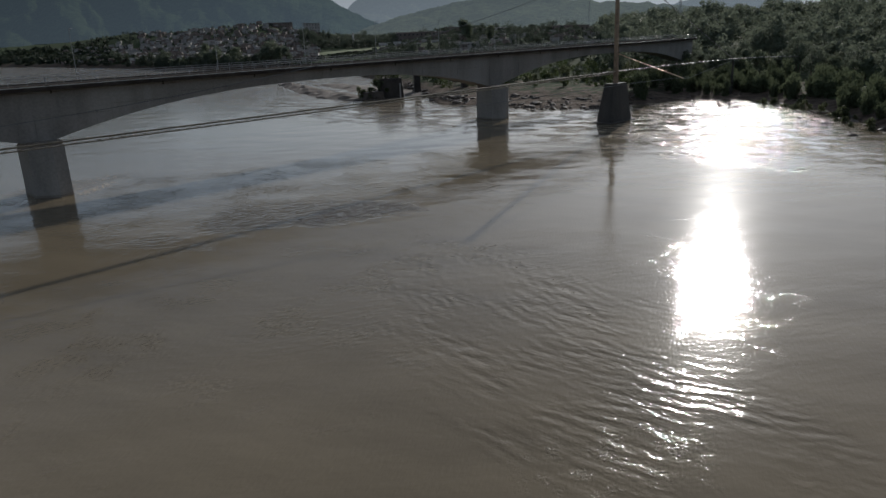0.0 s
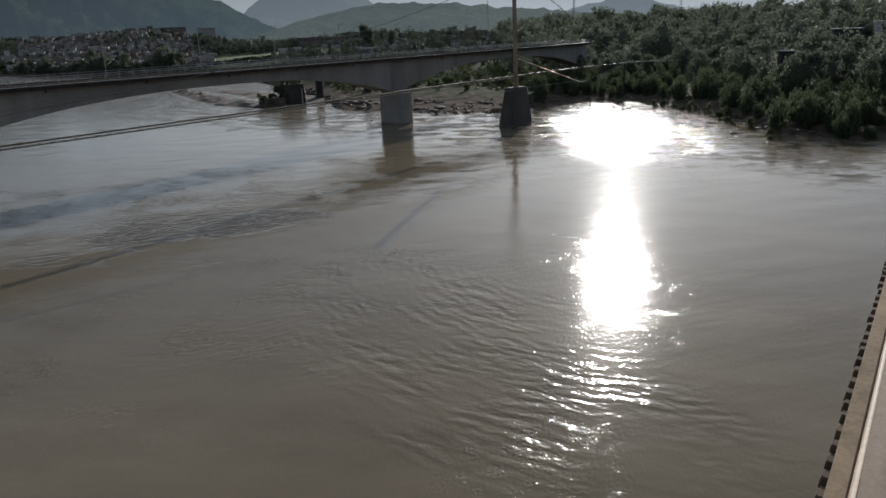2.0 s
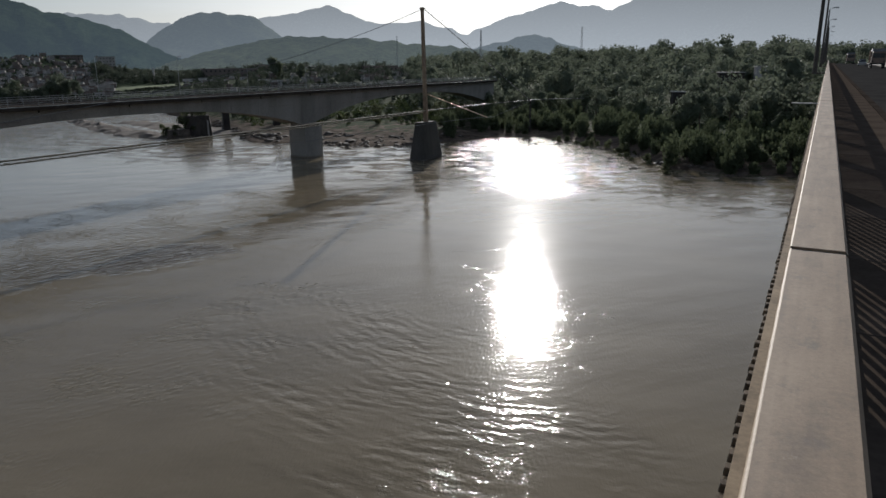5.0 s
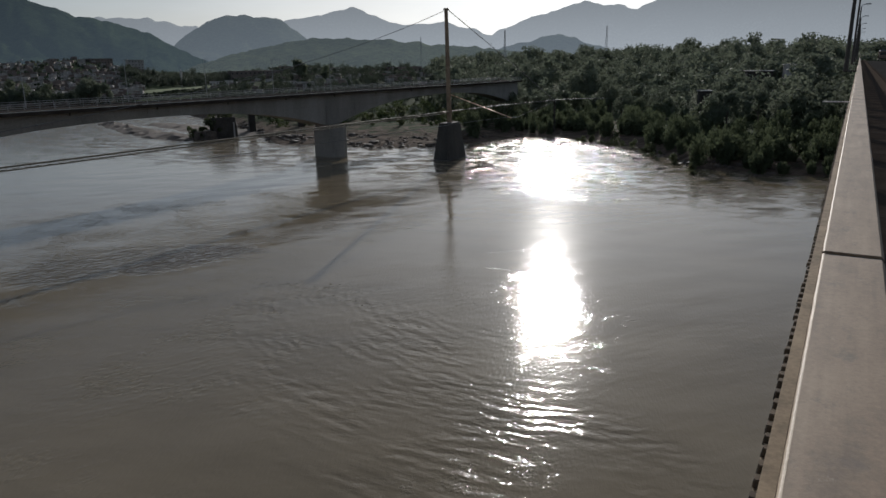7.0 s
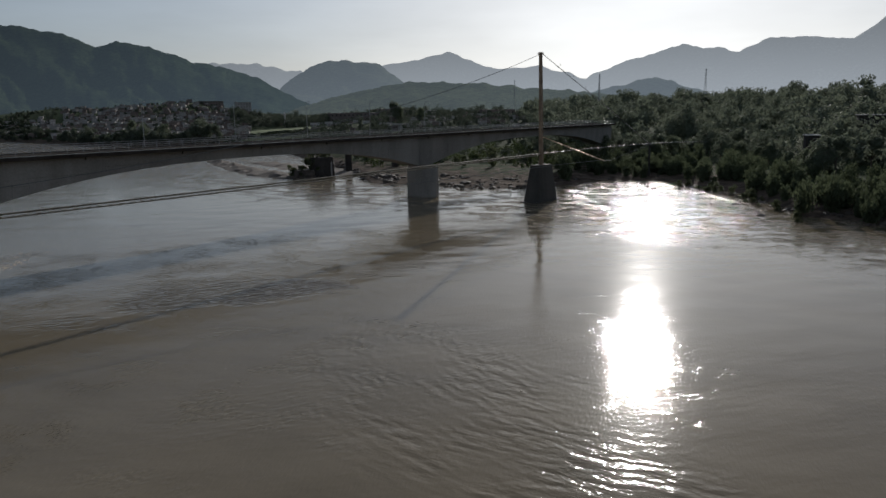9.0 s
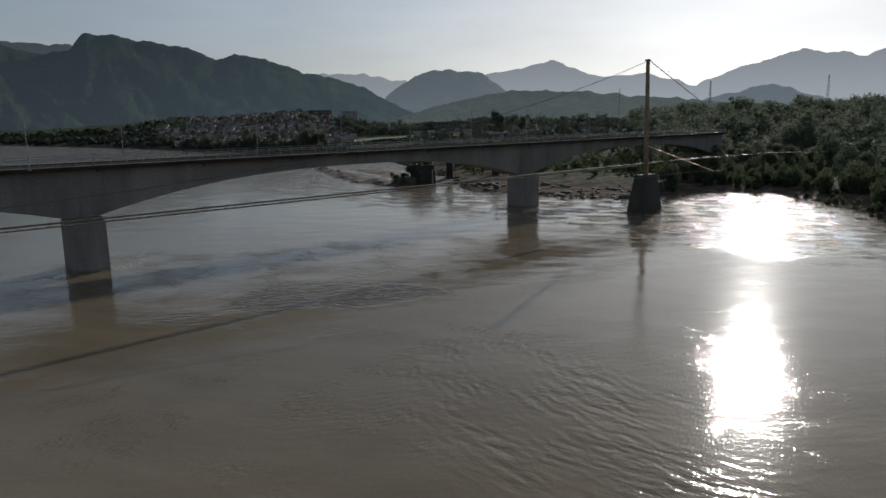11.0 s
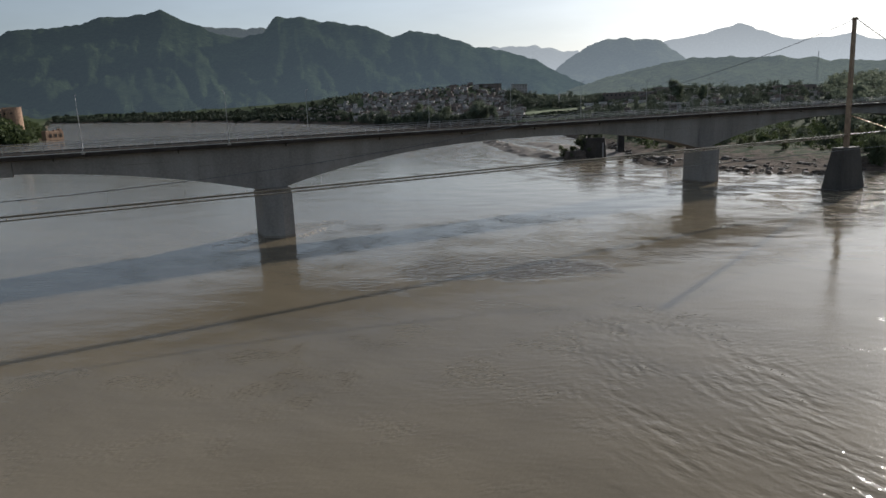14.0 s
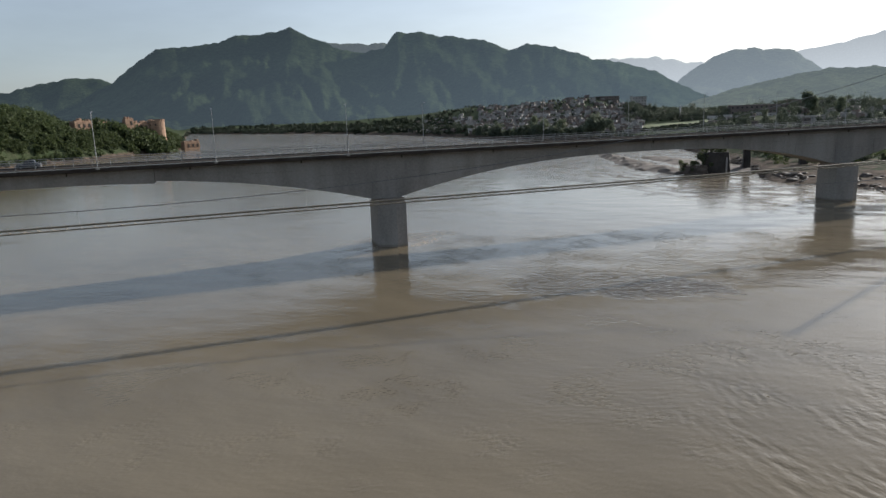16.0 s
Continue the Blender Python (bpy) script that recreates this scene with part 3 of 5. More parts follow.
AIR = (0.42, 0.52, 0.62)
# air colour and glow: haze painted into the emission of each range
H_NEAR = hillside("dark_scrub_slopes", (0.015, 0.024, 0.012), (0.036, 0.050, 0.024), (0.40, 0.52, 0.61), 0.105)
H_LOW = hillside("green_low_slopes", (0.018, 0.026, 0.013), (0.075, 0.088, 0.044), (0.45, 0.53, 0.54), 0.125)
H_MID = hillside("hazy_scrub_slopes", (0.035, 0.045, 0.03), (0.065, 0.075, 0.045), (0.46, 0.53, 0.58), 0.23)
H_FAR = hillside("distant_haze_glow_slopes", (0.06, 0.07, 0.06), (0.08, 0.09, 0.075), (0.56, 0.59, 0.61), 0.50)
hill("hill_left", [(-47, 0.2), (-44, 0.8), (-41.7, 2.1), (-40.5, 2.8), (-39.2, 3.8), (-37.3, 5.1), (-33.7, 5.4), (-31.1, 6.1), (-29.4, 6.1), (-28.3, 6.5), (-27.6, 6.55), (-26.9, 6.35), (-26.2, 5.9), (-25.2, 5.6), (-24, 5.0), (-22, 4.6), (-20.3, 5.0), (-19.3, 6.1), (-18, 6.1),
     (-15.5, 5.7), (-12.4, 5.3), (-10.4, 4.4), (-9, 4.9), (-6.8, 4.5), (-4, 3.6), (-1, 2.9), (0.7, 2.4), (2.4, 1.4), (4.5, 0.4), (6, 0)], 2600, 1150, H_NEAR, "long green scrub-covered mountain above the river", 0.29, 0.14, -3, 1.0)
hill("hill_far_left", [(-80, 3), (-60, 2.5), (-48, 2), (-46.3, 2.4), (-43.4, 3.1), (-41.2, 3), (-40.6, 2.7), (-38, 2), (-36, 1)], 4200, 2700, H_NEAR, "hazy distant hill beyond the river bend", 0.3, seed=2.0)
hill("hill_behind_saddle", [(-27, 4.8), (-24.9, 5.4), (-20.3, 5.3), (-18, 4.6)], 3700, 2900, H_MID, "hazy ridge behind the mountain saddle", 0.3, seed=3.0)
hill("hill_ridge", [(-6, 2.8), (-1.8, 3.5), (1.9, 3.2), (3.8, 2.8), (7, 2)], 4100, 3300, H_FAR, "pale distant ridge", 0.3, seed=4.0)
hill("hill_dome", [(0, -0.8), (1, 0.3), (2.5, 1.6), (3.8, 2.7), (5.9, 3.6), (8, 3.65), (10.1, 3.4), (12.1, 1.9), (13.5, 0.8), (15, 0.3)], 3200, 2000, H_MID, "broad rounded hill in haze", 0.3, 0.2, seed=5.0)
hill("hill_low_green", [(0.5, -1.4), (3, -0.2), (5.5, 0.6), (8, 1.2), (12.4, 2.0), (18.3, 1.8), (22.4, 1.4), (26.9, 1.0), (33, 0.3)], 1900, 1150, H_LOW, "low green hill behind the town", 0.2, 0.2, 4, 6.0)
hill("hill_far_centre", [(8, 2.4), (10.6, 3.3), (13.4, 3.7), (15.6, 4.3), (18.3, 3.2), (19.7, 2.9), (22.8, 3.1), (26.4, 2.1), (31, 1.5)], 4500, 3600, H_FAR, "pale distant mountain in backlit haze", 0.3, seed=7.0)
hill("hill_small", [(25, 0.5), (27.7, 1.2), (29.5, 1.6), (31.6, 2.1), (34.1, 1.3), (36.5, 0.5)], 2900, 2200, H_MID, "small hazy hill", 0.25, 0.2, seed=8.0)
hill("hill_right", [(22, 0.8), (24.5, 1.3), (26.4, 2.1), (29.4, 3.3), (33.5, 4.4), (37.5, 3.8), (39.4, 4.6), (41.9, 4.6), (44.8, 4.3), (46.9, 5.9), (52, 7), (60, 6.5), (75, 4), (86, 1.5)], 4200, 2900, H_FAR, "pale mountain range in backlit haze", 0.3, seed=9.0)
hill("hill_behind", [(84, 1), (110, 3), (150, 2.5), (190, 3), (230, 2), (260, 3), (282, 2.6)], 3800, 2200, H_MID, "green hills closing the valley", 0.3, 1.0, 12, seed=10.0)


# ---- the road bridge over the river ----
BX, BY, BE = -43.7, 117.0, (0.809, 0.588)
BRIDGE_TURN = math.degrees(math.atan2(BE[1], BE[0]))
BRIDGE = pose(BX, BY, 0, 0, 0, BRIDGE_TURN)   # along the bridge is +x, away from the viewer +y
SPAN, DECK_Z, DECK_W = 110.3, 17.0, 9.6


def soffit(s):
    near = min((-1, 0, 1, 2), key=lambda k: abs(s - k * SPAN))
    u = min(1.0, max(0.0, (abs(s - near * SPAN) - 2.2) / (SPAN / 2 - 2.2)))
    crown = 14.3 if s > 0 or s < -38.5 else 14.75
    return crown - (crown - 8.6) * (1 - u) ** (2.55 if s > 0 else 2.3)


def road_bridge():
    b = thing("road_bridge", BRIDGE, "grey concrete box-girder road bridge with haunched spans over the river", "bridge")
    s0, s1 = -1.45 * SPAN, 2.02 * SPAN
    # box girder, in pieces so that the hinges show
    cuts = [s0, -38.5, SPAN / 2, 1.5 * SPAN, s1]
    for a, c in zip(cuts[:-1], cuts[1:]):
        a, c = a + 0.04, c - 0.04
        ss = np.linspace(a, c, max(8, int((c - a) / 2.2)))
        verts, faces = [], []
        for s in ss:
            z = soffit(s)
            verts += [(s, 1.5, 16.35), (s, 1.75, z), (s, DECK_W - 1.75, z), (s, DECK_W - 1.5, 16.35)]
        for i in range(len(ss) - 1):
            o = i * 4
            faces += [(o + k, o + (k + 1) % 4, o + 4 + (k + 1) % 4, o + 4 + k) for k in range(4)]
        faces += [(0, 1, 2, 3), tuple(len(verts) - 4 + k for k in (3, 2, 1, 0))]
        part("girder", Mesh().add(verts, faces), CONCRETE, b)
        # cast-in diaphragm ribs and the lift joints of the form panels
        for s in np.arange(math.ceil(a / 12.0) * 12.0, c, 12.0):
            if s - a > 0.6 and c - s > 0.6:
                z = soffit(s)
                part("lift_joint", Mesh().box(s + 6.0, 1.62, 16.3 - (16.3 - z) * 0.52, 11.6 if c - s > 12 else 4.0, 0.05, 0.05), CONCRETE_DARK, b) if 16.3 - z > 3.0 else None
                part("panel_joint", Mesh().box(s, 1.60, (z + 16.35) / 2, 0.05, 0.06, 16.3 - z - 0.1), CONCRETE, b)
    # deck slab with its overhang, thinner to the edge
    # edge made deep and near-black, with the overhang's shade painted in
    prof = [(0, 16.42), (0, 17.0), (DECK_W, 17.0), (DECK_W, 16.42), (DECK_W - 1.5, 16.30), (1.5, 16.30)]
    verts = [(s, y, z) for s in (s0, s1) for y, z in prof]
    part("deck_slab", Mesh().add(verts, [tuple(range(6)), tuple(range(11, 5, -1))] + [(k, k + 6, (k + 1) % 6 + 6, (k + 1) % 6) for k in range(6)]), FASCIA, b, "dark slab edge, overhang shade in its colour")
    part("carriageway", Mesh().box((s0 + s1) / 2, DECK_W / 2, 17.03, s1 - s0, 7.0, 0.06), ASPHALT, b, "worn dark asphalt carriageway")
    for y in (0.16, DECK_W - 0.16):
        part("kerb", Mesh().box((s0 + s1) / 2, y, 17.06, s1 - s0, 0.22, 0.12), KERB, b, "concrete kerb along the deck edge, pale as if sunlit")
        part("footway", Mesh().box((s0 + s1) / 2, y + (0.72 if y < 1 else -0.72), 17.1, s1 - s0, 1.0, 0.2), PAVING, b)
    # railings: posts and three rails a side
    post = Mesh().box(0, 0, 0.5, 0.09, 0.09, 1.0).box(0, 0, 1.02, 0.12, 0.12, 0.05).data("post", STEEL)
    for y in (0.16, DECK_W - 0.16):
        for z, r in ((17.65, 0.03), (17.98, 0.03), (18.32, 0.045)):
            part("rail", Mesh().tube([(s0, y, z), (s1, y, z)], r, 6), RAIL_STEEL, b)
        for s in np.arange(s0 + 1, s1, 2.6):
            part("post", post, None, b, m=pose(float(s), y, 17.33))
    # piers with pointed noses, hammer caps
    for k in (-1, 0, 1):
        ring = [(0.9, -1.3), (3.0, -0.5), (3.0, 6.5), (0.6, 8.0), (-2.0, 6.5), (-2.0, 1.1)]
        pier = part("pier", Mesh().prism(ring, -4.0, 8.05, 0.985), CONCRETE, b, m=pose(k * SPAN, 0, 0))
        part("bearing_ledge", Mesh().prism([(x * 0.93, 0.6 + (y - 0.6) * 0.93) for x, y in ring], 8.05, 8.75), CONCRETE_DARK, pier)
        part("waterline_band", Mesh().prism([(x * 1.006, y * 1.004 - 0.01 * (y < 1)) for x, y in ring], -0.3, 0.38), CONCRETE_DARK, pier, "dark wet band at the waterline")
    # abutment under the wooded bank
    part("abutment", Mesh().box(2.0 * SPAN, DECK_W / 2, 7, 5, DECK_W - 3.4, 18.0), CONCRETE_DARK, b)
    # gullies: drain pipes below the slab
    for s in np.arange(-90, 150, 18.0):
        part("drain_spout", Mesh().box(float(s) + 3, 1.0, 16.25, 0.18, 0.18, 0.75), RUIN, b)
    return b


road_bridge()


def bridge_lamp():
    t = thing("street_lamp", pose(0, 0, -500), "slim galvanised street lamp post on the bridge edge", "street lamp", "lamps on the road bridge")
    part("base", Mesh().box(0, 0, 0.15, 0.55, 0.45, 0.3, bevel=0.03), CONCRETE, t)
    part("pole", Mesh().tube([(0, 0, 0.25), (0, 0, 4), (0, 0, 8.5)], [0.08, 0.06, 0.04], 8), STEEL, t)
    part("arm", Mesh().tube([(0, 0, 8.45), (0, 0.25, 8.7), (0, 0.75, 8.78)], [0.05, 0.045, 0.04], 6), STEEL, t)
    part("lamp_head", Mesh().box(0, 0.95, 8.78, 0.22, 0.62, 0.13, bevel=0.04), STEEL, t)
    return t


LAMP = bridge_lamp()
for s in (-67, -46.4, -28.9, -7.0):
    copy_thing(LAMP, BRIDGE @ pose(s, -0.25, 16.75))
for s in (10.2, 36.4, 57.0, 77.0, 98.0, 120.0, 150.0):
    copy_thing(LAMP, BRIDGE @ pose(s, DECK_W + 0.2, 16.75, 0, 0, 180))
for ob in (*LAMP.children, LAMP):
    bpy.data.objects.remove(ob)

# ---- the suspended pipeline ----
TOWER = pose(71.0, 166.5, 0, 0, 0, BRIDGE_TURN)


def leaning(hx, hy, z0, z1, k):
    """A tapered square column whose top has settled a little out of plumb."""
    ring = lambda f, z, ox, oy: [(sx * hx * f + ox, sy * hy * f + oy, z) for sx, sy in ((-1, -1), (1, -1), (1, 1), (-1, 1))]
    return Mesh().add(ring(1, z0, 0, 0) + ring(k, z1, -0.3, 0.5), [(3, 2, 1, 0), (4, 5, 6, 7), (0, 1, 5, 4), (1, 2, 6, 5), (2, 3, 7, 6), (3, 0, 4, 7)])


def pipe_tower():
    t = thing("pipeline_tower", TOWER, "tall slender tower carrying the pipeline cables on a concrete pier", "tower")
    ring = [(-5.6, -2.4), (5.6, -2.4), (5.6, 2.4), (-5.6, 2.4)]
    part("pier", Mesh().prism(ring, -4, 9.3, 0.54), TOWER_PIER, t, "tapered dark concrete pier")
    part("footing", Mesh().prism([(x * 1.03, y * 1.05) for x, y in ring], -4, 0.22), TOWER_PIER, t)
    part("column", leaning(0.48, 0.44, 9.2, 36.6, 0.7), RUST, t, "slender buff painted column")
    for z in np.arange(12.0, 36.5, 3.0):
        q = (float(z) - 9.2) / 27.4
        k = 1 - 0.3 * q
        part("collar", Mesh().box(-0.3 * q, 0.5 * q, float(z), 0.96 * k + 0.06, 0.88 * k + 0.06, 0.16), RUST, t)
    part("saddle", Mesh().box(-0.3, 0.5, 36.72, 1.0, 1.2, 0.24, bevel=0.05).box(-0.3, 0.5, 36.93, 0.5, 1.0, 0.2), RUST, t)
    return t


pipe_tower()


BEND = ((71.42, 166.31, 16.19), (74.44, 163.75, 14.77), (76.98, 160.26, 13.43), (79.01, 155.94, 12.18), (80.51, 150.91, 11.05))   # tube sagging from the tower, its curve shaped to hold the sun's glint


def pipeline():
    t = thing("suspended_pipeline", TOWER, "buff pipeline hung from cables across the river", "pipeline")
    level = lambda s: 12.1 - 0.0000075 * (s * s) if s <= 0 else 12.1 - 0.00014 * s * s
    back = TOWER.inverted()

    def near(x, y, z):
        """The line draws towards the near bridge as it leaves the tower."""
        k = 1 - 0.036 * min(1.0, max(0.0, -x / 110.0))
        return back @ (Vector(EYE) + (TOWER @ Vector((x, y, z)) - Vector(EYE)) * k)

    run = [(float(s), 0, level(s)) for s in np.arange(-340, 72, 8.0)]
    part("pipe", Mesh().tube([near(*p) for p in run if p[0] < 5], 0.12, 10), PIPE, t, smooth=True)
    part("land_pipe", Mesh().tube([p for p in run if p[0] > -5], 0.075, 8), CABLE, t, "thin dull pipe running to the bank", smooth=True)
    part("lower_pipe", Mesh().tube([near(x, 0.55, z - 0.55) for x, y, z in run if x < 4], 0.06, 6), PIPE, t)
    part("walk_beam", Mesh().tube([near(x, -0.45, z - 0.42) for x, y, z in run if x < 4], 0.06, 6), PIPE, t)
    planks, worn = Mesh(), random.Random(23)
    for s in np.arange(-335, 0, 0.32):
        p = near(float(s), 0.06 + worn.uniform(-0.03, 0.03), level(s) - 0.40)
        planks.box(p.x, p.y, p.z, 0.25, 0.36, 0.05)
    tagged(part("catwalk_planks", planks, PIPE, t, "narrow plank catwalk beside the pipe"), kind="stuff")
    frame_mesh = Mesh().box(0, 0.05, -0.32, 0.08, 1.25, 0.09).box(0, -0.6, 0.05, 0.05, 0.05, 0.75).data("cross_frame", PIPE)
    for s in np.arange(-240, 0, 1.5):
        part("cross_frame", frame_mesh, None, t, m=Matrix.Translation(near(float(s), 0, level(s))))
    # main cables: a parabola over the river and a straight backstay
    sag = lambda s: 13.7 + 23.0 * ((s + 168) / 168.0) ** 2
    for y in (0.4, 0.6):
        part("main_cable", Mesh().tube([near(float(s), y - 1.4 * min(1, -s / 60), sag(s)) for s in np.linspace(-336, 0, 57)], 0.032, 5), CABLE, t)
        part("backstay", Mesh().tube([(0, y, 36.9), (34, y - 0.7, 24.2), (68, y - 1.4, 11.0)], 0.05, 5), CABLE, t)
    clamp = Mesh().box(0, 0, 0, 0.2, 0.14, 0.2).data("cable_clamp", CABLE)
    for s in np.arange(-330, -55, 9.0):
        part("hanger", Mesh().tube([near(float(s), -1.0, sag(s)), near(float(s), -0.45, level(s) - 0.3)], 0.012, 4), CABLE, t)
        part("cable_clamp", clamp, None, t, m=Matrix.Translation(near(float(s), -1.0, sag(s))))
    for s in np.arange(7, 64, 7.0):
        part("cable_clamp", clamp, None, t, m=pose(float(s), -1.0, 36.9 - s * 0.381))
    # wind stay below, ending in a bright tube that runs down from the tower
    part("wind_stay", Mesh().tube([(float(s), -1.4, 8.9 - 0.00035 * (s + 5) ** 2 * (1 if s > -5 else -0.35)) for s in np.linspace(-80, 36.6, 24)], 0.05, 5), CABLE, t)
    low = TOWER.inverted() @ Vector(BEND[-1])
    part("bright_tube", Mesh().tube([TOWER.inverted() @ Vector(p) for p in BEND], 0.075, 12), SHINY, t, "bare bright tube catching the sun", smooth=True)
    part("stay_rope", Mesh().tube([low, (36.6, -1.4, 8.0)], 0.04, 5), CABLE, t)
    part("stay_rope", Mesh().tube([(36.6, -1.4, 8.0), (48, -1.4, 9.4), (66, -1.4, 11.4)], 0.05, 5), CABLE, t)
    part("bank_pipe", Mesh().tube([(64, 0, 11.5), (72, 0, 11.4), (92, 0, 10.8), (112, 0, 10.0), (136, 0, 8.9)], 0.12, 8), CABLE, t)
    part("anchor_post", Mesh().box(69, 0, 5.5, 0.7, 0.7, 11.4, taper=0.6), RUIN, t)
    return t


pipeline()

# ---- the bridge underfoot ----
AZ = 52.55
NEAR = pose(0, 0, 24.0, 0, -0.15, 90 - AZ)   # along is +x, outwards over the river +y, the eye at the origin
RAIL_H, DECK_H = -0.75, -1.75
OUT, INN = 0.033, -0.171


def near_bridge():
    t = thing("near_bridge", NEAR, "concrete bridge deck with a smooth coping, baluster railing and walkway", "bridge")
    # coping in lengths with open joints; a rounded outer arris in a paler, highlighted tone
    prof = [(OUT - 0.004, 0.0), (OUT - 0.004, -0.10), (INN - 0.006, -0.10), (INN - 0.004, -0.015), (INN + 0.008, 0.0)]
    for j in range(-2, 26):
        a, c = 3.05 + 11.5 * (j - 1) + 0.028, 3.05 + 11.5 * j - 0.028
        verts = [(x, y, RAIL_H + z) for x in (a, c) for y, z in prof]
        n = len(prof)
        part("coping", Mesh().add(verts, [tuple(range(n)), tuple(range(2 * n - 1, n - 1, -1))] + [(k, k + n, (k + 1) % n + n, (k + 1) % n) for k in range(n)]), COPING, t)
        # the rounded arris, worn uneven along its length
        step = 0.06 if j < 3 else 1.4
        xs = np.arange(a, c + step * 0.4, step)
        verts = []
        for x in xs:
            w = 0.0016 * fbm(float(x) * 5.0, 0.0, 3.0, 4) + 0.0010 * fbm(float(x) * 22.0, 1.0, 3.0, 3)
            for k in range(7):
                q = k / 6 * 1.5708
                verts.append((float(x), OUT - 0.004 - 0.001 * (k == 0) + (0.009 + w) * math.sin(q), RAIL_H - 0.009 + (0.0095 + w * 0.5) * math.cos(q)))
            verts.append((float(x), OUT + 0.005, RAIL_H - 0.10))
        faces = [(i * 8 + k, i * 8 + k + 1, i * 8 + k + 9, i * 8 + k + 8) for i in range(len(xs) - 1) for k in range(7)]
        part("arris", Mesh().add(verts, faces), ARRIS, t, "rounded coping edge, paler for the sun's highlight", smooth=True)
        part("joint_filler", Mesh().box(c + 0.028, (OUT + INN) / 2, RAIL_H - 0.040, 0.055, OUT - INN - 0.004, 0.06), RUBBER, t, "dark open joint")
    # balusters and posts under the coping
    mid = (OUT + INN) / 2
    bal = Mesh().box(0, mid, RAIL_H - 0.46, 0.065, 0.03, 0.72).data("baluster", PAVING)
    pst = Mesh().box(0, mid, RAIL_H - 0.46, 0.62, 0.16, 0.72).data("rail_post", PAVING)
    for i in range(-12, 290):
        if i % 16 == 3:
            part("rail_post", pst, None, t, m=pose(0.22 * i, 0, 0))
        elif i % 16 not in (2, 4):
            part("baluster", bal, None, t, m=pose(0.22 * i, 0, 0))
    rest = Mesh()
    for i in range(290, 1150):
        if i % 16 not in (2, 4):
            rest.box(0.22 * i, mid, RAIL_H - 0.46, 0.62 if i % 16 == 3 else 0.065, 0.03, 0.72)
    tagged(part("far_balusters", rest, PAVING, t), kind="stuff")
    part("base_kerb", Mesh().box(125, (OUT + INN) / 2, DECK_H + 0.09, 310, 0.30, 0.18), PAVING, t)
    # outer ledge with a notched lower edge
    part("edge_ledge", Mesh().box(125, -0.013, DECK_H + 0.02, 310, 0.33, 0.12), LEDGE, t, "weathered brown ledge along the deck edge")
    worn = random.Random(17)
    teeth = []
    for k in range(6):
        tooth = Mesh().box(0, 0.162, DECK_H + 0.012, worn.uniform(0.060, 0.072), worn.uniform(0.042, 0.050), worn.uniform(0.036, 0.048), taper=worn.uniform(0.72, 0.9), bevel=0.006)
        teeth.append(tooth.data("edge_block", EDGE))
    for i in range(0, 240):
        part("edge_block", worn.choice(teeth), None, t, m=pose(1.2 + 0.131 * i + worn.uniform(-0.007, 0.007), worn.uniform(-0.005, 0.004), worn.uniform(-0.008, 0.004), 0, 0, worn.uniform(-1.5, 1.5)))
    far_teeth = Mesh()
    for i in range(240, 1400):
        far_teeth.box(1.2 + 0.131 * i, 0.162, DECK_H + 0.012, 0.058, 0.032, 0.035)
    part("ledge_lip", Mesh().box(125, 0.160, DECK_H - 0.028, 310, 0.034, 0.05), LEDGE, t, "crumbling lip below the edge blocks")
    tagged(part("far_edge_blocks", far_teeth, EDGE, t), kind="stuff")
    part("cable_bracket", Mesh().box(14.55, 0.27, RAIL_H - 0.05, 0.09, 0.44, 0.018, bevel=0.005), WHITEWASH, t, "pale bracket sticking out over the river")
    # walkway slabs, kerb and road
    for i in range(-3, 150):
        part("walkway_slab", slab_mesh(), None, t, m=pose(2.0 * i, -0.96, DECK_H))
    part("road_kerb", Mesh().box(125, -1.76, DECK_H - 0.06, 310, 0.2, 0.16), FASCIA, t, "dark kerb")
    part("road_surface", Mesh().box(125, -6.2, DECK_H - 0.30, 310, 8.9, 0.24), ASPHALT, t, "grey dusty road surface")
    part("deck_beam", Mesh().box(125, -6.2, DECK_H - 1.3, 310, 12.1, 1.7), CONCRETE_DARK, t)
    part("far_kerb", Mesh().box(125, -10.9, DECK_H - 0.05, 310, 0.5, 0.3), CONCRETE, t)
    part("far_parapet", Mesh().box(125, -12.1, DECK_H + 0.5, 310, 0.25, 1.1), CONCRETE, t)
    for x in (60, 120, 180, 240):
        part("pier", Mesh().box(x, -6.2, -14, 2.4, 8.0, 24.0), CONCRETE, t)
    return t


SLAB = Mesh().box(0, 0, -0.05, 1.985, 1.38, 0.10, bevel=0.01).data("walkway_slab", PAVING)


def slab_mesh():
    return SLAB


near_bridge()


def near_lamp():
    t = thing("street_lamp", pose(0, 0, -500), "dark grey lamp post on a bracket outside the railing", "street lamp", "lamps along the near bridge")
    part("pole", Mesh().tube([(0, 0, 0.9), (0, 0, 3), (0, 0, 8.0)], [0.12, 0.10, 0.07], 10), TOWER_PIER, t)
    part("arm", Mesh().tube([(0, 0, 7.9), (0, -0.15, 8.2), (0, -0.55, 8.3)], [0.06, 0.05, 0.04], 6), STEEL, t)
    part("lamp_head", Mesh().box(0, -0.8, 8.29, 0.26, 0.6, 0.14, bevel=0.04), STEEL, t)
    part("bracket", Mesh().box(0, -0.22, 0.92, 0.16, 0.66, 0.07, bevel=0.015), TOWER_PIER, t)
    return t


LAMP = near_lamp()
for x in (45, 79, 113, 147, 181, 215, 249):
    copy_thing(LAMP, NEAR @ pose(x, 0.58, DECK_H))
for ob in (*LAMP.children, LAMP):
    bpy.data.objects.remove(ob)


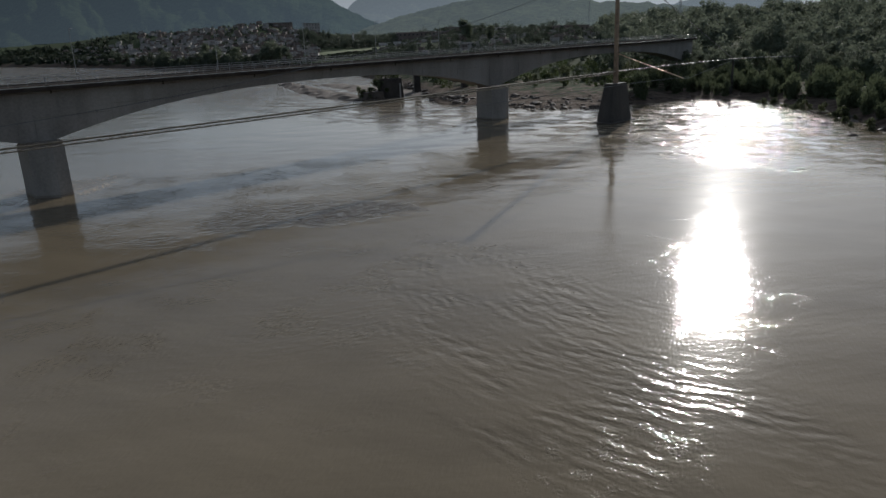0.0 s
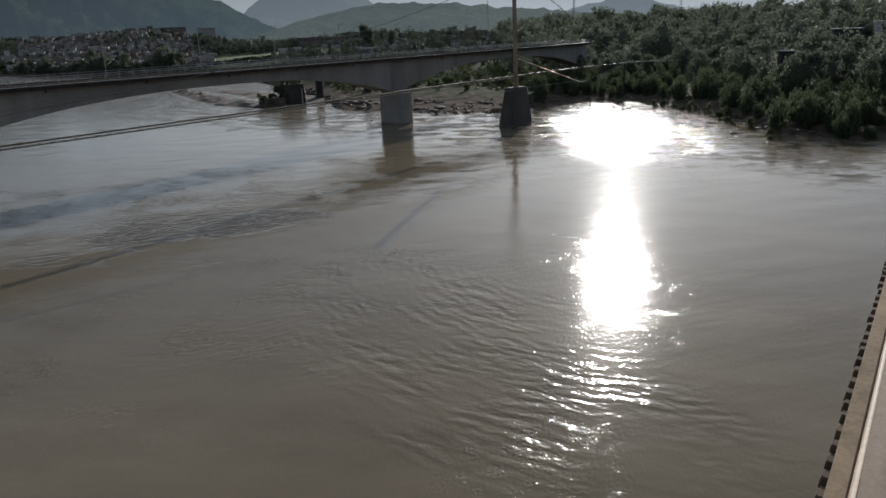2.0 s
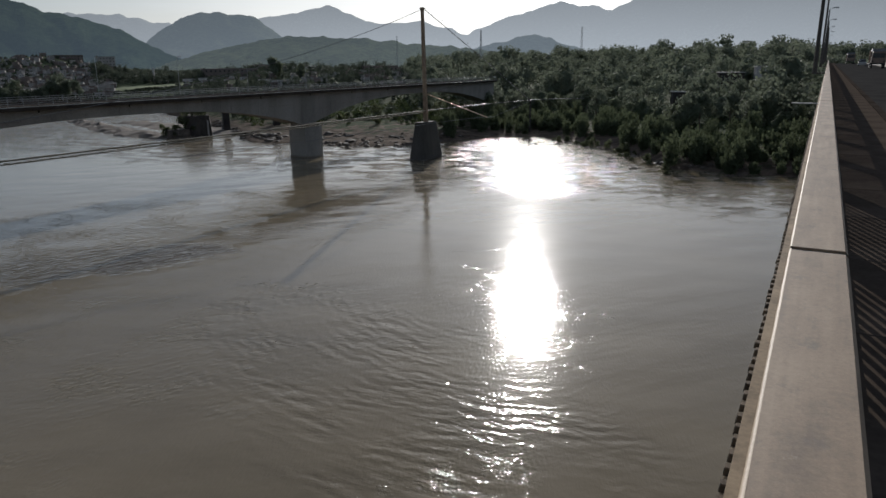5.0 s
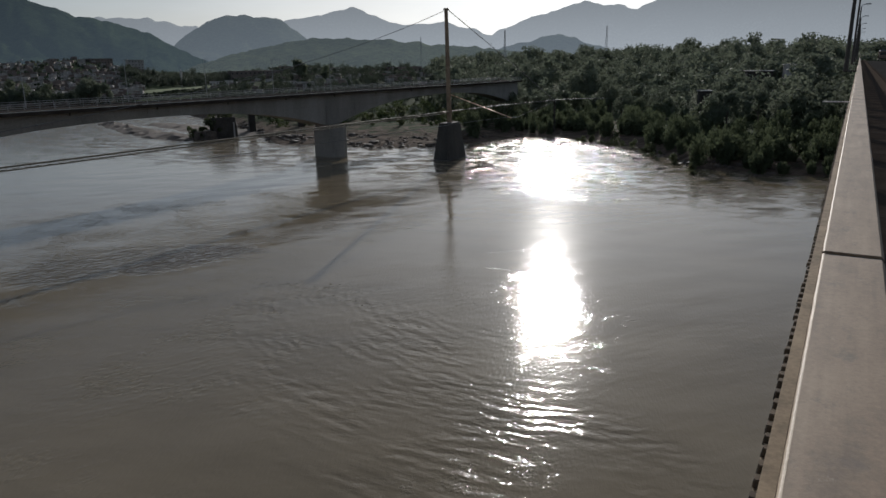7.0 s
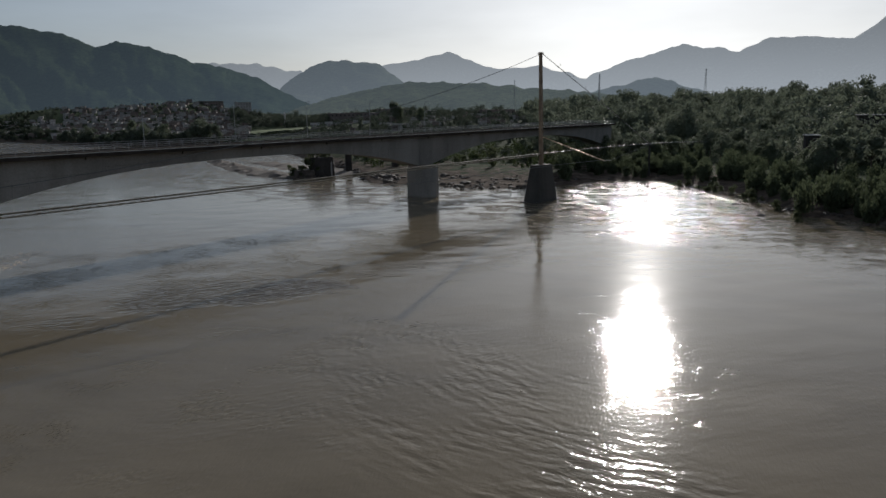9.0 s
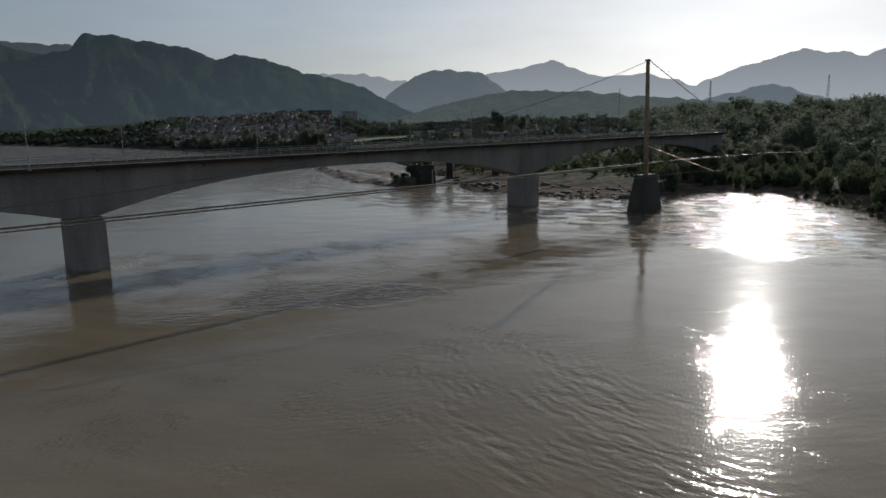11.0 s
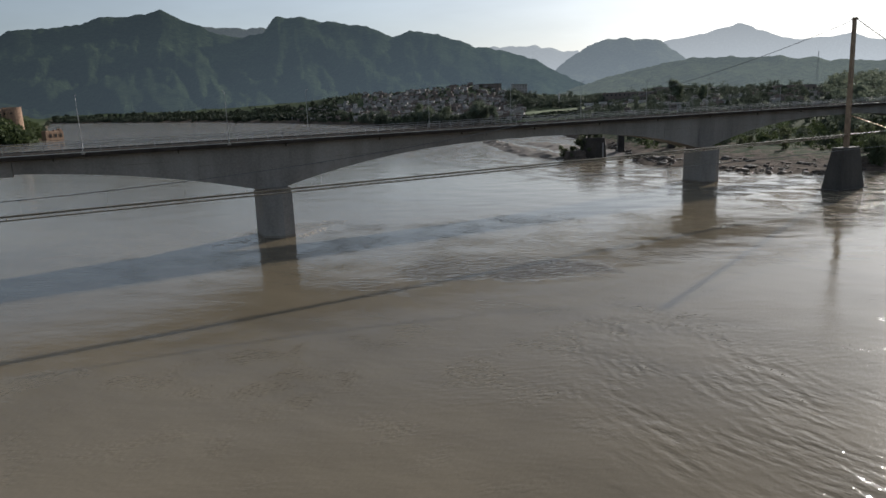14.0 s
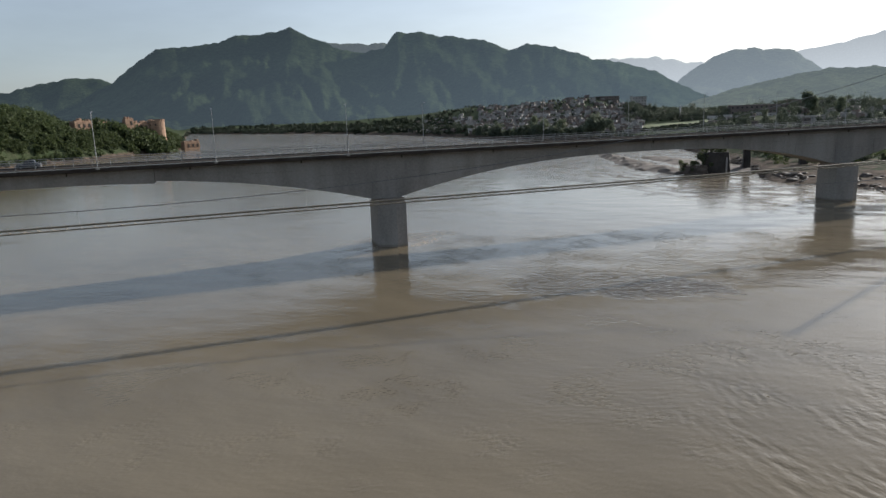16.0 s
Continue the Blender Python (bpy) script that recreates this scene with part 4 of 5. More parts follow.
# ---- trees ----
def crown_mesh(name, rng, height, width, lobes, leaves, size, material, low=0.25):
    """A crown of many small leaf clumps gathered in uneven lobes, with gaps between them."""
    verts, faces = [], []
    centres = []
    for _ in range(lobes):
        a, q = rng.uniform(0, 2 * math.pi), rng.uniform(0.05, 0.8)
        h = rng.uniform(low + 0.1, 0.86)
        spread = width / 2 * (1.05 - abs(h - 0.5) * 1.1)
        centres.append((math.cos(a) * q * spread, math.sin(a) * q * spread, h * height, rng.uniform(0.16, 0.30) * width))
    centres.append((0, 0, 0.84 * height, 0.2 * width))
    for _ in range(leaves):
        cx, cy, cz, r = rng.choice(centres)
        d = Vector((rng.gauss(0, 1), rng.gauss(0, 1), rng.gauss(0, 0.8))).normalized() * r * rng.uniform(0.55, 1.08)
        p = Vector((cx, cy, cz)) + d
        p.z = min(max(p.z, low * height * 0.8), height)
        n = (d.normalized() + Vector((rng.gauss(0, 0.6), rng.gauss(0, 0.6), rng.gauss(0.3, 0.6)))).normalized()
        u = n.orthogonal().normalized()
        v = n.cross(u)
        s = size * rng.uniform(0.6, 1.35)
        tilt = rng.uniform(0, math.pi)
        u, v = u * math.cos(tilt) + v * math.sin(tilt), v * math.cos(tilt) - u * math.sin(tilt)
        o = len(verts)
        verts += [p - u * s, p - v * s * 0.55 + n * s * 0.12, p + u * s, p + v * s * 0.6 - n * s * 0.1]
        faces.append((o, o + 1, o + 2, o + 3))
    me = bpy.data.meshes.new(name)
    me.from_pydata([tuple(p) for p in verts], [], faces)
    me.materials.append(material)
    return me


def trunk_mesh(name, rng, height, girth):
    me = Mesh()
    lean = (rng.uniform(-0.06, 0.06) * height, rng.uniform(-0.06, 0.06) * height)
    me.tube([(0, 0, -0.4), (lean[0] * 0.3, lean[1] * 0.3, height * 0.3), (lean[0], lean[1], height * 0.75)], [girth, girth * 0.7, girth * 0.2], 7)
    for k in range(5):
        a, h = rng.uniform(0, 6.28), rng.uniform(0.28, 0.55)
        b = Vector((lean[0] * h, lean[1] * h, height * h))
        e = b + Vector((math.cos(a), math.sin(a), 0.9)) * height * 0.2
        me.tube([b, (b + e) / 2 + Vector((0, 0, height * 0.015)), e], [girth * 0.4, girth * 0.28, girth * 0.1], 5)
    return me.data(name, BARK)


rng = random.Random(11)
TREES = []
for h, w, mat in ((11, 8.5, LEAF), (13, 9, LEAF_DARK), (9, 7.5, LEAF), (14.5, 9.5, LEAF_DARK), (8, 6.5, LEAF), (12, 6.0, LEAF_DARK)):
    TREES.append((trunk_mesh("trunk", rng, h, 0.028 * h), crown_mesh("crown", rng, h, w, 15, 1500, 0.40, mat)))
BUSHES = [crown_mesh("leaves", rng, h, w, 7, 260, 0.42, SCRUB, 0.05) for h, w in ((3.2, 4.2), (4.4, 4.6), (2.4, 3.4), (5.4, 4.8))]
BUSH_STEMS = [trunk_mesh("stem", rng, h, 0.07) for h in (2.6, 3.6, 2.0, 4.4)]


def willow_mesh(name, rng, height, width, sprays, material):
    """Upright sprays of narrow leaves that fan out from one foot and nod at their tips."""
    verts, faces = [], []
    for _ in range(sprays):
        a, q = rng.uniform(0, 6.2832), rng.uniform(0.1, 1.0) ** 0.7
        tall = height * rng.uniform(0.62, 1.05) * (1.12 - 0.4 * q)
        foot = Vector((math.cos(a), math.sin(a), 0)) * width * 0.22 * q
        tip = Vector((math.cos(a), math.sin(a), 0)) * width * 0.5 * q + Vector((0, 0, tall))
        for k in range(26):
            u = rng.uniform(0.05, 1.0)
            p = foot.lerp(tip, u) + Vector((rng.gauss(0, 1), rng.gauss(0, 1), rng.gauss(0, 0.6))) * width * 0.075
            p.z = max(0.1, p.z)
            up = Vector((rng.gauss(0, 0.35), rng.gauss(0, 0.35), 1)).normalized()
            side = up.cross(Vector((rng.gauss(0, 1), rng.gauss(0, 1), 0.05))).normalized()
            h, w = rng.uniform(0.28, 0.55), rng.uniform(0.09, 0.17)
            o = len(verts)
            verts += [p - up * h, p + side * w, p + up * h, p - side * w]
            faces.append((o, o + 1, o + 2, o + 3))
    me = bpy.data.meshes.new(name)
    me.from_pydata([tuple(p) for p in verts], [], faces)
    me.materials.append(material)
    return me


WILLOWS = [(trunk_mesh("stem", rng, h * 0.7, 0.09), willow_mesh("leaves", rng, h, w, 30, LEAF_WILLOW)) for h, w in ((5.0, 3.8), (6.4, 4.2), (4.0, 3.6), (7.2, 4.4), (5.6, 3.2))]


def willow(x, y, z, rng, scale=1.0):
    t = thing("willow", pose(x, y, z, 0, 0, rng.uniform(0, 360)) @ Matrix.Diagonal((scale, scale, scale * rng.uniform(0.9, 1.15), 1)), "upright grey-green willow standing on the flooded bank", "tree", "willows along the bank")
    st, cr = rng.choice(WILLOWS)
    part("stem", st, None, t)
    part("leaves", cr, None, t)
    return t


def at_az(az, r):
    return r * math.sin(radians(az)), r * math.cos(radians(az))


def tree(x, y, z, rng, label, group, scale=1.0):
    t = thing("tree", pose(x, y, z, 0, 0, rng.uniform(0, 360)) @ Matrix.Diagonal((scale, scale, scale * rng.uniform(0.9, 1.1), 1)), label, "tree", group)
    tr, cr = rng.choice(TREES)
    part("trunk", tr, None, t)
    part("crown", cr, None, t)
    return t


def bush(x, y, z, rng, label, group, scale=1.0):
    t = thing("bush", pose(x, y, z, 0, 0, rng.uniform(0, 360)) @ Matrix.Diagonal((scale, scale, scale, 1)), label, "bush", group)
    k = rng.randrange(len(BUSHES))
    part("stem", BUSH_STEMS[k], None, t)
    part("leaves", BUSHES[k], None, t)
    return t


def shore_r(az):
    return lerp(SHORE, az)


# wooded right bank: single trees along the water, then the wood behind them
rng = random.Random(21)
for i in range(110):
    az = rng.uniform(26, 62)
    r = shore_r(az) + rng.triangular(38, 130, 60)
    x, y = at_az(az, r)
    tree(x, y, ground_z(x, y) - 0.2, rng, "green riverside tree in dense woodland, leaves lightened for haze", "trees along the wooded bank", rng.uniform(0.6, 0.95))
for i in range(290):
    az = rng.uniform(24, 61)
    r = shore_r(az) + rng.triangular(-3, 62, 14)
    x, y = at_az(az, r)
    willow(x, y, max(-0.6, ground_z(x, y) - 0.2), rng, rng.triangular(0.45, 1.35, 0.75))
for i in range(60):
    az = rng.uniform(8.5, 26)
    r = shore_r(az) + rng.triangular(35, 130, 70)
    x, y = at_az(az, r)
    bush(x, y, ground_z(x, y) - 0.2, rng, "low green scrub on the rocky bank", "scrub under the bridge", rng.uniform(0.5, 1.1))


for i in range(46):
    az = rng.uniform(-15, -2.2) if i < 30 else rng.uniform(-8.6, -2.6)
    x, y = at_az(az, shore_r(az) + rng.triangular(4, 40, 10))
    tree(x, y, ground_z(x, y) - 0.3, rng, "dark green tree on the shore below the village", "shore trees of the village", rng.uniform(0.45, 0.8) if i < 30 else rng.uniform(0.85, 1.2))
for az, r, k in ((49.3, 292, 1.25), (11.25, 480, 1.35), (11.6, 486, 1.15), (13.4, 500, 1.0), (24.3, 520, 1.2)):
    x, y = at_az(az, r)
    tree(x, y, ground_z(x, y) - 0.3, rng, "tall dark spreading tree standing above its neighbours", "tall single trees", k)


def wood(name, label, spots, rng, leaves, size, material, hmin, hmax, wide=(0.6, 0.95)):
    """A far wood: many uneven crowns joined into one."""
    protos = []
    for k in range(7):
        h = rng.uniform(hmin, hmax)
        me = crown_mesh("proto", rng, h, h * rng.uniform(*wide), 9, leaves, size, material, 0.08)
        co = np.empty(len(me.vertices) * 3, np.float32)
        me.vertices.foreach_get("co", co)
        protos.append(co.reshape(-1, 3))
        bpy.data.meshes.remove(me)
    allv = []
    for x, y, z, s in spots:
        p = protos[rng.randrange(7)]
        a = rng.uniform(0, 6.283)
        c, n = math.cos(a), math.sin(a)
        allv.append(np.stack([(p[:, 0] * c - p[:, 1] * n) * s + x, (p[:, 0] * n + p[:, 1] * c) * s + y, p[:, 2] * s * rng.uniform(0.85, 1.2) + z], 1))
    v = np.concatenate(allv)
    me = bpy.data.meshes.new(name)
    me.from_pydata(v.tolist(), [], np.arange(len(v)).reshape(-1, 4).tolist())
    me.materials.append(material)
    return tagged(new(name, me), label, "woodland", kind="stuff")


rng = random.Random(29)
spots = []
for i in range(300):
    az = rng.uniform(6, 27)
    r = shore_r(az) + rng.triangular(38, 160, 75)
    x, y = at_az(az, r)
    spots.append((x, y, ground_z(x, y) - 0.3, rng.uniform(0.5, 1.1)))
wood("bank_scrub", "low brown-green scrub covering the rocky bank under the bridge", spots, rng, 90, 0.42, LEAF_FORT, 2, 4.5, (1.0, 1.8))
rng = random.Random(31)
spots = []
while len(spots) < 1050:
    az, q = rng.uniform(22, 70), rng.random() ** 0.8
    r = shore_r(az) + 70 + q * 420
    x, y = at_az(az, r)
    along = x * math.sin(radians(AZ)) + y * math.cos(radians(AZ))
    aside = x * math.cos(radians(AZ)) - y * math.sin(radians(AZ))
    if -2 < aside < 17 and along < 340:
        continue
    if 45.2 < az < 47.4 and 276 < r < 308 or 42.0 < az < 43.3 and 254 < r < 275 or 47.8 < az < 48.7 and 280 < r < 310:
        continue
    spots.append((x, y, ground_z(x, y) - 0.5, rng.uniform(0.75, 1.2)))
wood("woodland", "dense dark green woodland on the far bank", spots, rng, 400, 0.66, LEAF_DARK, 8, 14, (0.85, 1.35))
spots = []
for i in range(620):
    az = rng.uniform(2, 27)
    r = max(shore_r(az) + 45, rng.uniform(270, 1000))
    if -4 < az < 6.2 and r < 640:
        continue
    x, y = at_az(az, r)
    spots.append((x, y, ground_z(x, y) - 0.5, rng.uniform(0.5, 1.0) * (0.6 if r < 620 else 1.0)))
for i in range(420):
    az = rng.uniform(4, 27)
    r = max(shore_r(az) + 60, rng.uniform(340, 640))
    x, y = at_az(az, r)
    spots.append((x, y, ground_z(x, y) - 0.5, rng.uniform(0.3, 0.65)))
for i in range(260):
    az = rng.uniform(-1.4, 7.0)
    x, y = at_az(az, rng.uniform(600, 740))
    spots.append((x, y, ground_z(x, y) - 0.5, rng.uniform(0.45, 0.85)))
wood("town_trees", "dark trees among the roofs of the town", spots, rng, 260, 0.72, LEAF_FAR, 5, 11, (0.9, 1.6))
spots = []
for i in range(700):
    az = rng.uniform(-35.6, 2) if i % 2 else rng.uniform(-18, -0.5)
    r = shore_r(az) + (rng.triangular(6, 420, 20) if az < -17 else rng.triangular(4, 60, 8) if i % 2 else rng.uniform(60, 330))
    if az > -3.8 and r < 640:
        continue
    x, y = at_az(az, r)
    spots.append((x, y, ground_z(x, y) - 0.5, rng.uniform(0.35, 0.9) * (0.6 if r > shore_r(az) + 60 else 1.0)))
for i in range(170):
    az = rng.uniform(-36.3, -28)
    r = shore_r(az) + rng.triangular(1, 70, 4)
    x, y = at_az(az, r)
    spots.append((x, y, ground_z(x, y) - 0.5, rng.uniform(0.3, 0.7)))
far_bank = []
for i in range(220):
    az = rng.uniform(-3.5, 7)
    x, y = at_az(az, rng.uniform(505, 549))
    far_bank.append((x, y, ground_z(x, y) - 0.3, rng.uniform(0.2, 0.36)))
for i in range(900):
    az = rng.uniform(-35.4, -15)
    x, y = at_az(az, shore_r(az) + rng.triangular(2, 260, 40))
    far_bank.append((x, y, ground_z(x, y) - 0.5, rng.uniform(0.5, 1.1)))
wood("far_bank_scrub", "dark low scrub along the far river bank", far_bank, rng, 48, 1.5, LEAF_BANK, 3, 6, (1.6, 2.6))
wood("village_trees", "trees along the far shore and between the village houses", spots, rng, 260, 0.8, LEAF_FAR, 4, 9, (0.9, 1.7))
spots = []
for i in range(2300):
    az = rng.uniform(-60, -36.4)
    r = shore_r(az) + rng.triangular(2, 190, 30)
    if -43.8 < az < -42.1 and 540 < r < 566 or -40.3 < az < -37.0 and 596 < r < 612:
        continue
    x, y = at_az(az, r)
    spots.append((x, y, ground_z(x, y) - 0.4, rng.uniform(0.35, 0.8)))
for i in range(200):
    az = rng.uniform(-42.2, -36.9)
    x, y = at_az(az, rng.uniform(562, 596))
    spots.append((x, y, ground_z(x, y) - 0.4, rng.uniform(0.75, 1.15)))
for i in range(900):
    az = rng.uniform(-60, -36.2)
    x, y = at_az(az, shore_r(az) + rng.uniform(1, 62))
    spots.append((x, y, ground_z(x, y) - 0.4, rng.uniform(0.3, 0.6)))
wood("fort_scrub", "thick green scrub on the slope below the fort", spots, rng, 84, 1.15, LEAF_FORT, 5, 9, (1.0, 1.8))


# ---- houses ----
def house_kind(w, d, h, mat, storeys, bays, label):
    """A flat-roofed house with a parapet, doors and windows set into its front and side."""
    t = thing("house", pose(0, 0, -500), label, "house", "village houses")
    part("wall", Mesh().box(0, 0, h / 2 - 2.0, w, d, h + 4.0), mat, t)
    par = Mesh()
    for sx, sy, cx, cy in ((w + 0.3, 0.3, 0, -d / 2), (w + 0.3, 0.3, 0, d / 2), (0.3, d - 0.3, -w / 2, 0), (0.3, d - 0.3, w / 2, 0)):
        par.box(cx, cy, h + 0.35, sx, sy, 0.75)
    part("roof_parapet", par, mat, t)
    part("roof", Mesh().box(0, 0, h + 0.06, w - 0.35, d - 0.35, 0.12), ROOFING, t)
    for st in range(storeys):
        z = st * (h / storeys)
        for k in range(bays):
            x = -w / 2 + (k + 0.5) * w / bays
            if st == 0 and k == bays // 2:
                part("door", Mesh().box(x, -d / 2 - 0.02, z + 1.05, 1.1, 0.12, 2.1), RUST, t)
            else:
                part("window", Mesh().box(x, -d / 2 - 0.03, z + 1.7, 1.0, 0.14, 1.1), GLASS, t)
        part("window", Mesh().box(w / 2 + 0.03, 0, z + 1.7, 0.12, 1.5, 1.3), GLASS, t)
    return t


KINDS = [house_kind(9, 8, 3.6, WHITEWASH, 1, 2, "small flat-roofed house with pale plaster walls"), house_kind(8, 9, 6.6, WHITEWASH, 2, 2, "two-storey flat-roofed house with pale plaster walls"),
         house_kind(11, 8, 3.4, ADOBE, 1, 3, "low brown mud-plastered house"), house_kind(7, 7, 6.2, ADOBE, 2, 2, "tall brown plastered house"), house_kind(13, 8, 4.0, WHITEWASH, 1, 3, "long pale plastered house with a flat roof")]
rng = random.Random(41)
placed, CROWD, PALE_CROWD = [], Mesh(), Mesh()


def put_house(az, r, kind, turn):
    x, y = at_az(az, r)
    if any((x - a) ** 2 + (y - b) ** 2 < 21 for a, b in placed):
        return
    placed.append((x, y))
    if len(placed) > 210 and az < 2 or len(placed) > 290 and az > 12:   # the rest are too small to tell apart
        w, d, h = rng.uniform(2.6, 5.2), rng.uniform(3, 5), rng.uniform(1.6, 3.0)
        m = pose(x, y, ground_z(x, y), 0, 0, -az + turn)
        (PALE_CROWD if rng.random() < 0.6 else CROWD).box(0, 0, h / 2 - 1, w, d, h + 2, m).box(0, -d / 2, h + 0.15, w + 0.2, 0.2, 0.5, m).box(-w * 0.2, -d / 2 - 0.02, h * 0.5, 0.8, 0.1, 0.9, m)
        return
    ob = copy_thing(KINDS[kind], pose(x, y, ground_z(x, y) - 0.1, 0, 0, -az + turn))
    k = rng.uniform(0.34, 0.54)
    ob.scale = (k * rng.uniform(0.8, 1.2), k, k)


for i in range(1900):
    az = rng.uniform(-18.5, -0.2)
    r = shore_r(az) + rng.triangular(26, 320, 60) * (1.0 if az > -13 else 0.62)
    put_house(az, r, rng.choice((0, 1, 2, 2, 2, 3, 3, 3, 4)), rng.gauss(0, 28))
for i in range(240):
    az = rng.uniform(-1, 28)
    put_house(az, rng.uniform(600, 920), rng.choice((0, 1, 2, 4, 4)), rng.gauss(0, 30))
for i in range(260):
    az = rng.uniform(4.5, 28)
    put_house(az, rng.uniform(400, 680), rng.choice((0, 1, 2, 3, 4)), rng.gauss(0, 25))
solid("far_pale_houses", PALE_CROWD, WHITEWASH, "crowded pale flat-roofed houses of the far village", "houses", kind="stuff")
solid("far_houses", CROWD, ADOBE, "crowded brown flat-roofed houses of the far village", "houses", kind="stuff")
for k in KINDS:
    for ob in (*k.children_recursive, k):
        bpy.data.objects.remove(ob)


def long_building(az, r, w, h, d, mat, label, floors, bays, roof=ROOFING):
    x, y = at_az(az, r)
    t = thing("building", pose(x, y, ground_z(x, y), 0, 0, -az + 12), label, "building")
    part("wall", Mesh().box(0, 0, h / 2 - 2, w, d, h + 4), mat, t)
    part("roof", Mesh().box(0, 0, h + 0.15, w + 0.8, d + 0.8, 0.3), roof, t)
    for f in range(floors):
        for k in range(bays):
            part("window", Mesh().box(-w / 2 + (k + 0.5) * w / bays, -d / 2 - 0.02, (f + 0.55) * h / floors, w / bays * 0.32, 0.16, h / floors * 0.34), GLASS, t)
    return t


long_building(-0.5, 800, 15, 9.3, 12, WHITEWASH, "three-storey pale school building above the village", 3, 5)
long_building(-2.9, 815, 26, 5.0, 10, ADOBE, "long brown two-storey building above the village", 2, 9)
long_building(8.0, 610, 42, 7.5, 12, ADOBE, "long low reddish-brown building behind the field", 2, 12)
long_building(8.5, 690, 40, 5, 14, WHITEWASH, "long low pale building at the town's edge", 1, 10)
long_building(10.8, 760, 26, 8, 14, ADOBE, "large brown town building", 2, 7)
long_building(13.2, 720, 34, 6, 12, WHITEWASH, "long pale town building with a flat roof", 2, 9)
long_building(19.5, 640, 30, 6, 12, ADOBE, "low brown town building among trees", 1, 8)
long_building(26.5, 560, 24, 6.5, 12, ADOBE, "brown building beside the bridge approach", 2, 6)
long_building(46.3, 300, 9, 10.6, 6, RUIN, "long dark shed with a white roof among the trees", 2, 4, WHITEWASH)
long_building(42.7, 270, 4, 7.6, 4, RUIN, "small dark hut with a white roof among the trees", 2, 2, WHITEWASH)
long_building(48.25, 305, 3.2, 12.2, 5, WHITEWASH, "small white house at the edge of the wood", 3, 1, WHITEWASH)


def mast(az, r, z_top, width, label, mat=STEEL):
    x, y = at_az(az, r)
    z0 = ground_z(x, y)
    t = thing("lattice_mast", pose(x, y, z0), label, "mast")
    h = z_top - z0
    for a in range(4):
        c, s = math.cos(a * 1.5708 + 0.785), math.sin(a * 1.5708 + 0.785)
        part("leg", Mesh().tube([(c * width, s * width, 0), (c * width * 0.25, s * width * 0.25, h)], 0.14, 4), mat, t)
    n = 9
    for k in range(n):
        for a in range(4):
            f = lambda q: width * (1 - 0.75 * q)
            q0, q1 = k / n, (k + 1) / n
            p = lambda q, b: (math.cos(b * 1.5708 + 0.785) * f(q), math.sin(b * 1.5708 + 0.785) * f(q), h * q)
            part("brace", Mesh().tube([p(q0, a), p(q1, a + 1)], 0.08, 3), mat, t)
    return t


mast(27.5, 700, 24 + 700 * 0.042, 1.6, "grey lattice radio mast beyond the trees")
mast(35.3, 1000, 24 + 1000 * 0.045, 2.4, "thin lattice pylon far beyond the wood")
mast(20.9, 1500, 24 + 1500 * 0.035, 2.4, "thin lattice pylon on the low hill")


def minaret(az, r, h):
    x, y = at_az(az, r)
    t = thing("minaret", pose(x, y, ground_z(x, y)), "slim white minaret beside the field", "minaret")
    part("shaft", Mesh().tube([(0, 0, -1), (0, 0, h * 0.8)], [0.9, 0.75], 8), WHITEWASH, t)
    part("gallery", Mesh().tube([(0, 0, h * 0.78), (0, 0, h * 0.84)], [1.25, 1.25], 8), WHITEWASH, t)
    part("cap", Mesh().tube([(0, 0, h * 0.84), (0, 0, h * 0.93), (0, 0, h)], [0.7, 0.6, 0.05], 8), WHITEWASH, t)
    return t


minaret(2.6, 615, 12.5)

# a mown field on the far embankment
def field():
    n, verts, faces = 34, [], []
    for i in range(n):
        az = -2.1 + 7.2 * i / (n - 1)
        for r in (556, 562, 568, 575):
            x, y = at_az(az, r)
            verts.append((x, y, ground_z(x, y) + 0.35))
    faces = [(i * 4 + j, (i + 1) * 4 + j, (i + 1) * 4 + j + 1, i * 4 + j + 1) for i in range(n - 1) for j in range(3)]
    return solid("field", Mesh().add(verts, faces), FIELD, "yellow-green field on the far embankment", "field", kind="structure")


field()


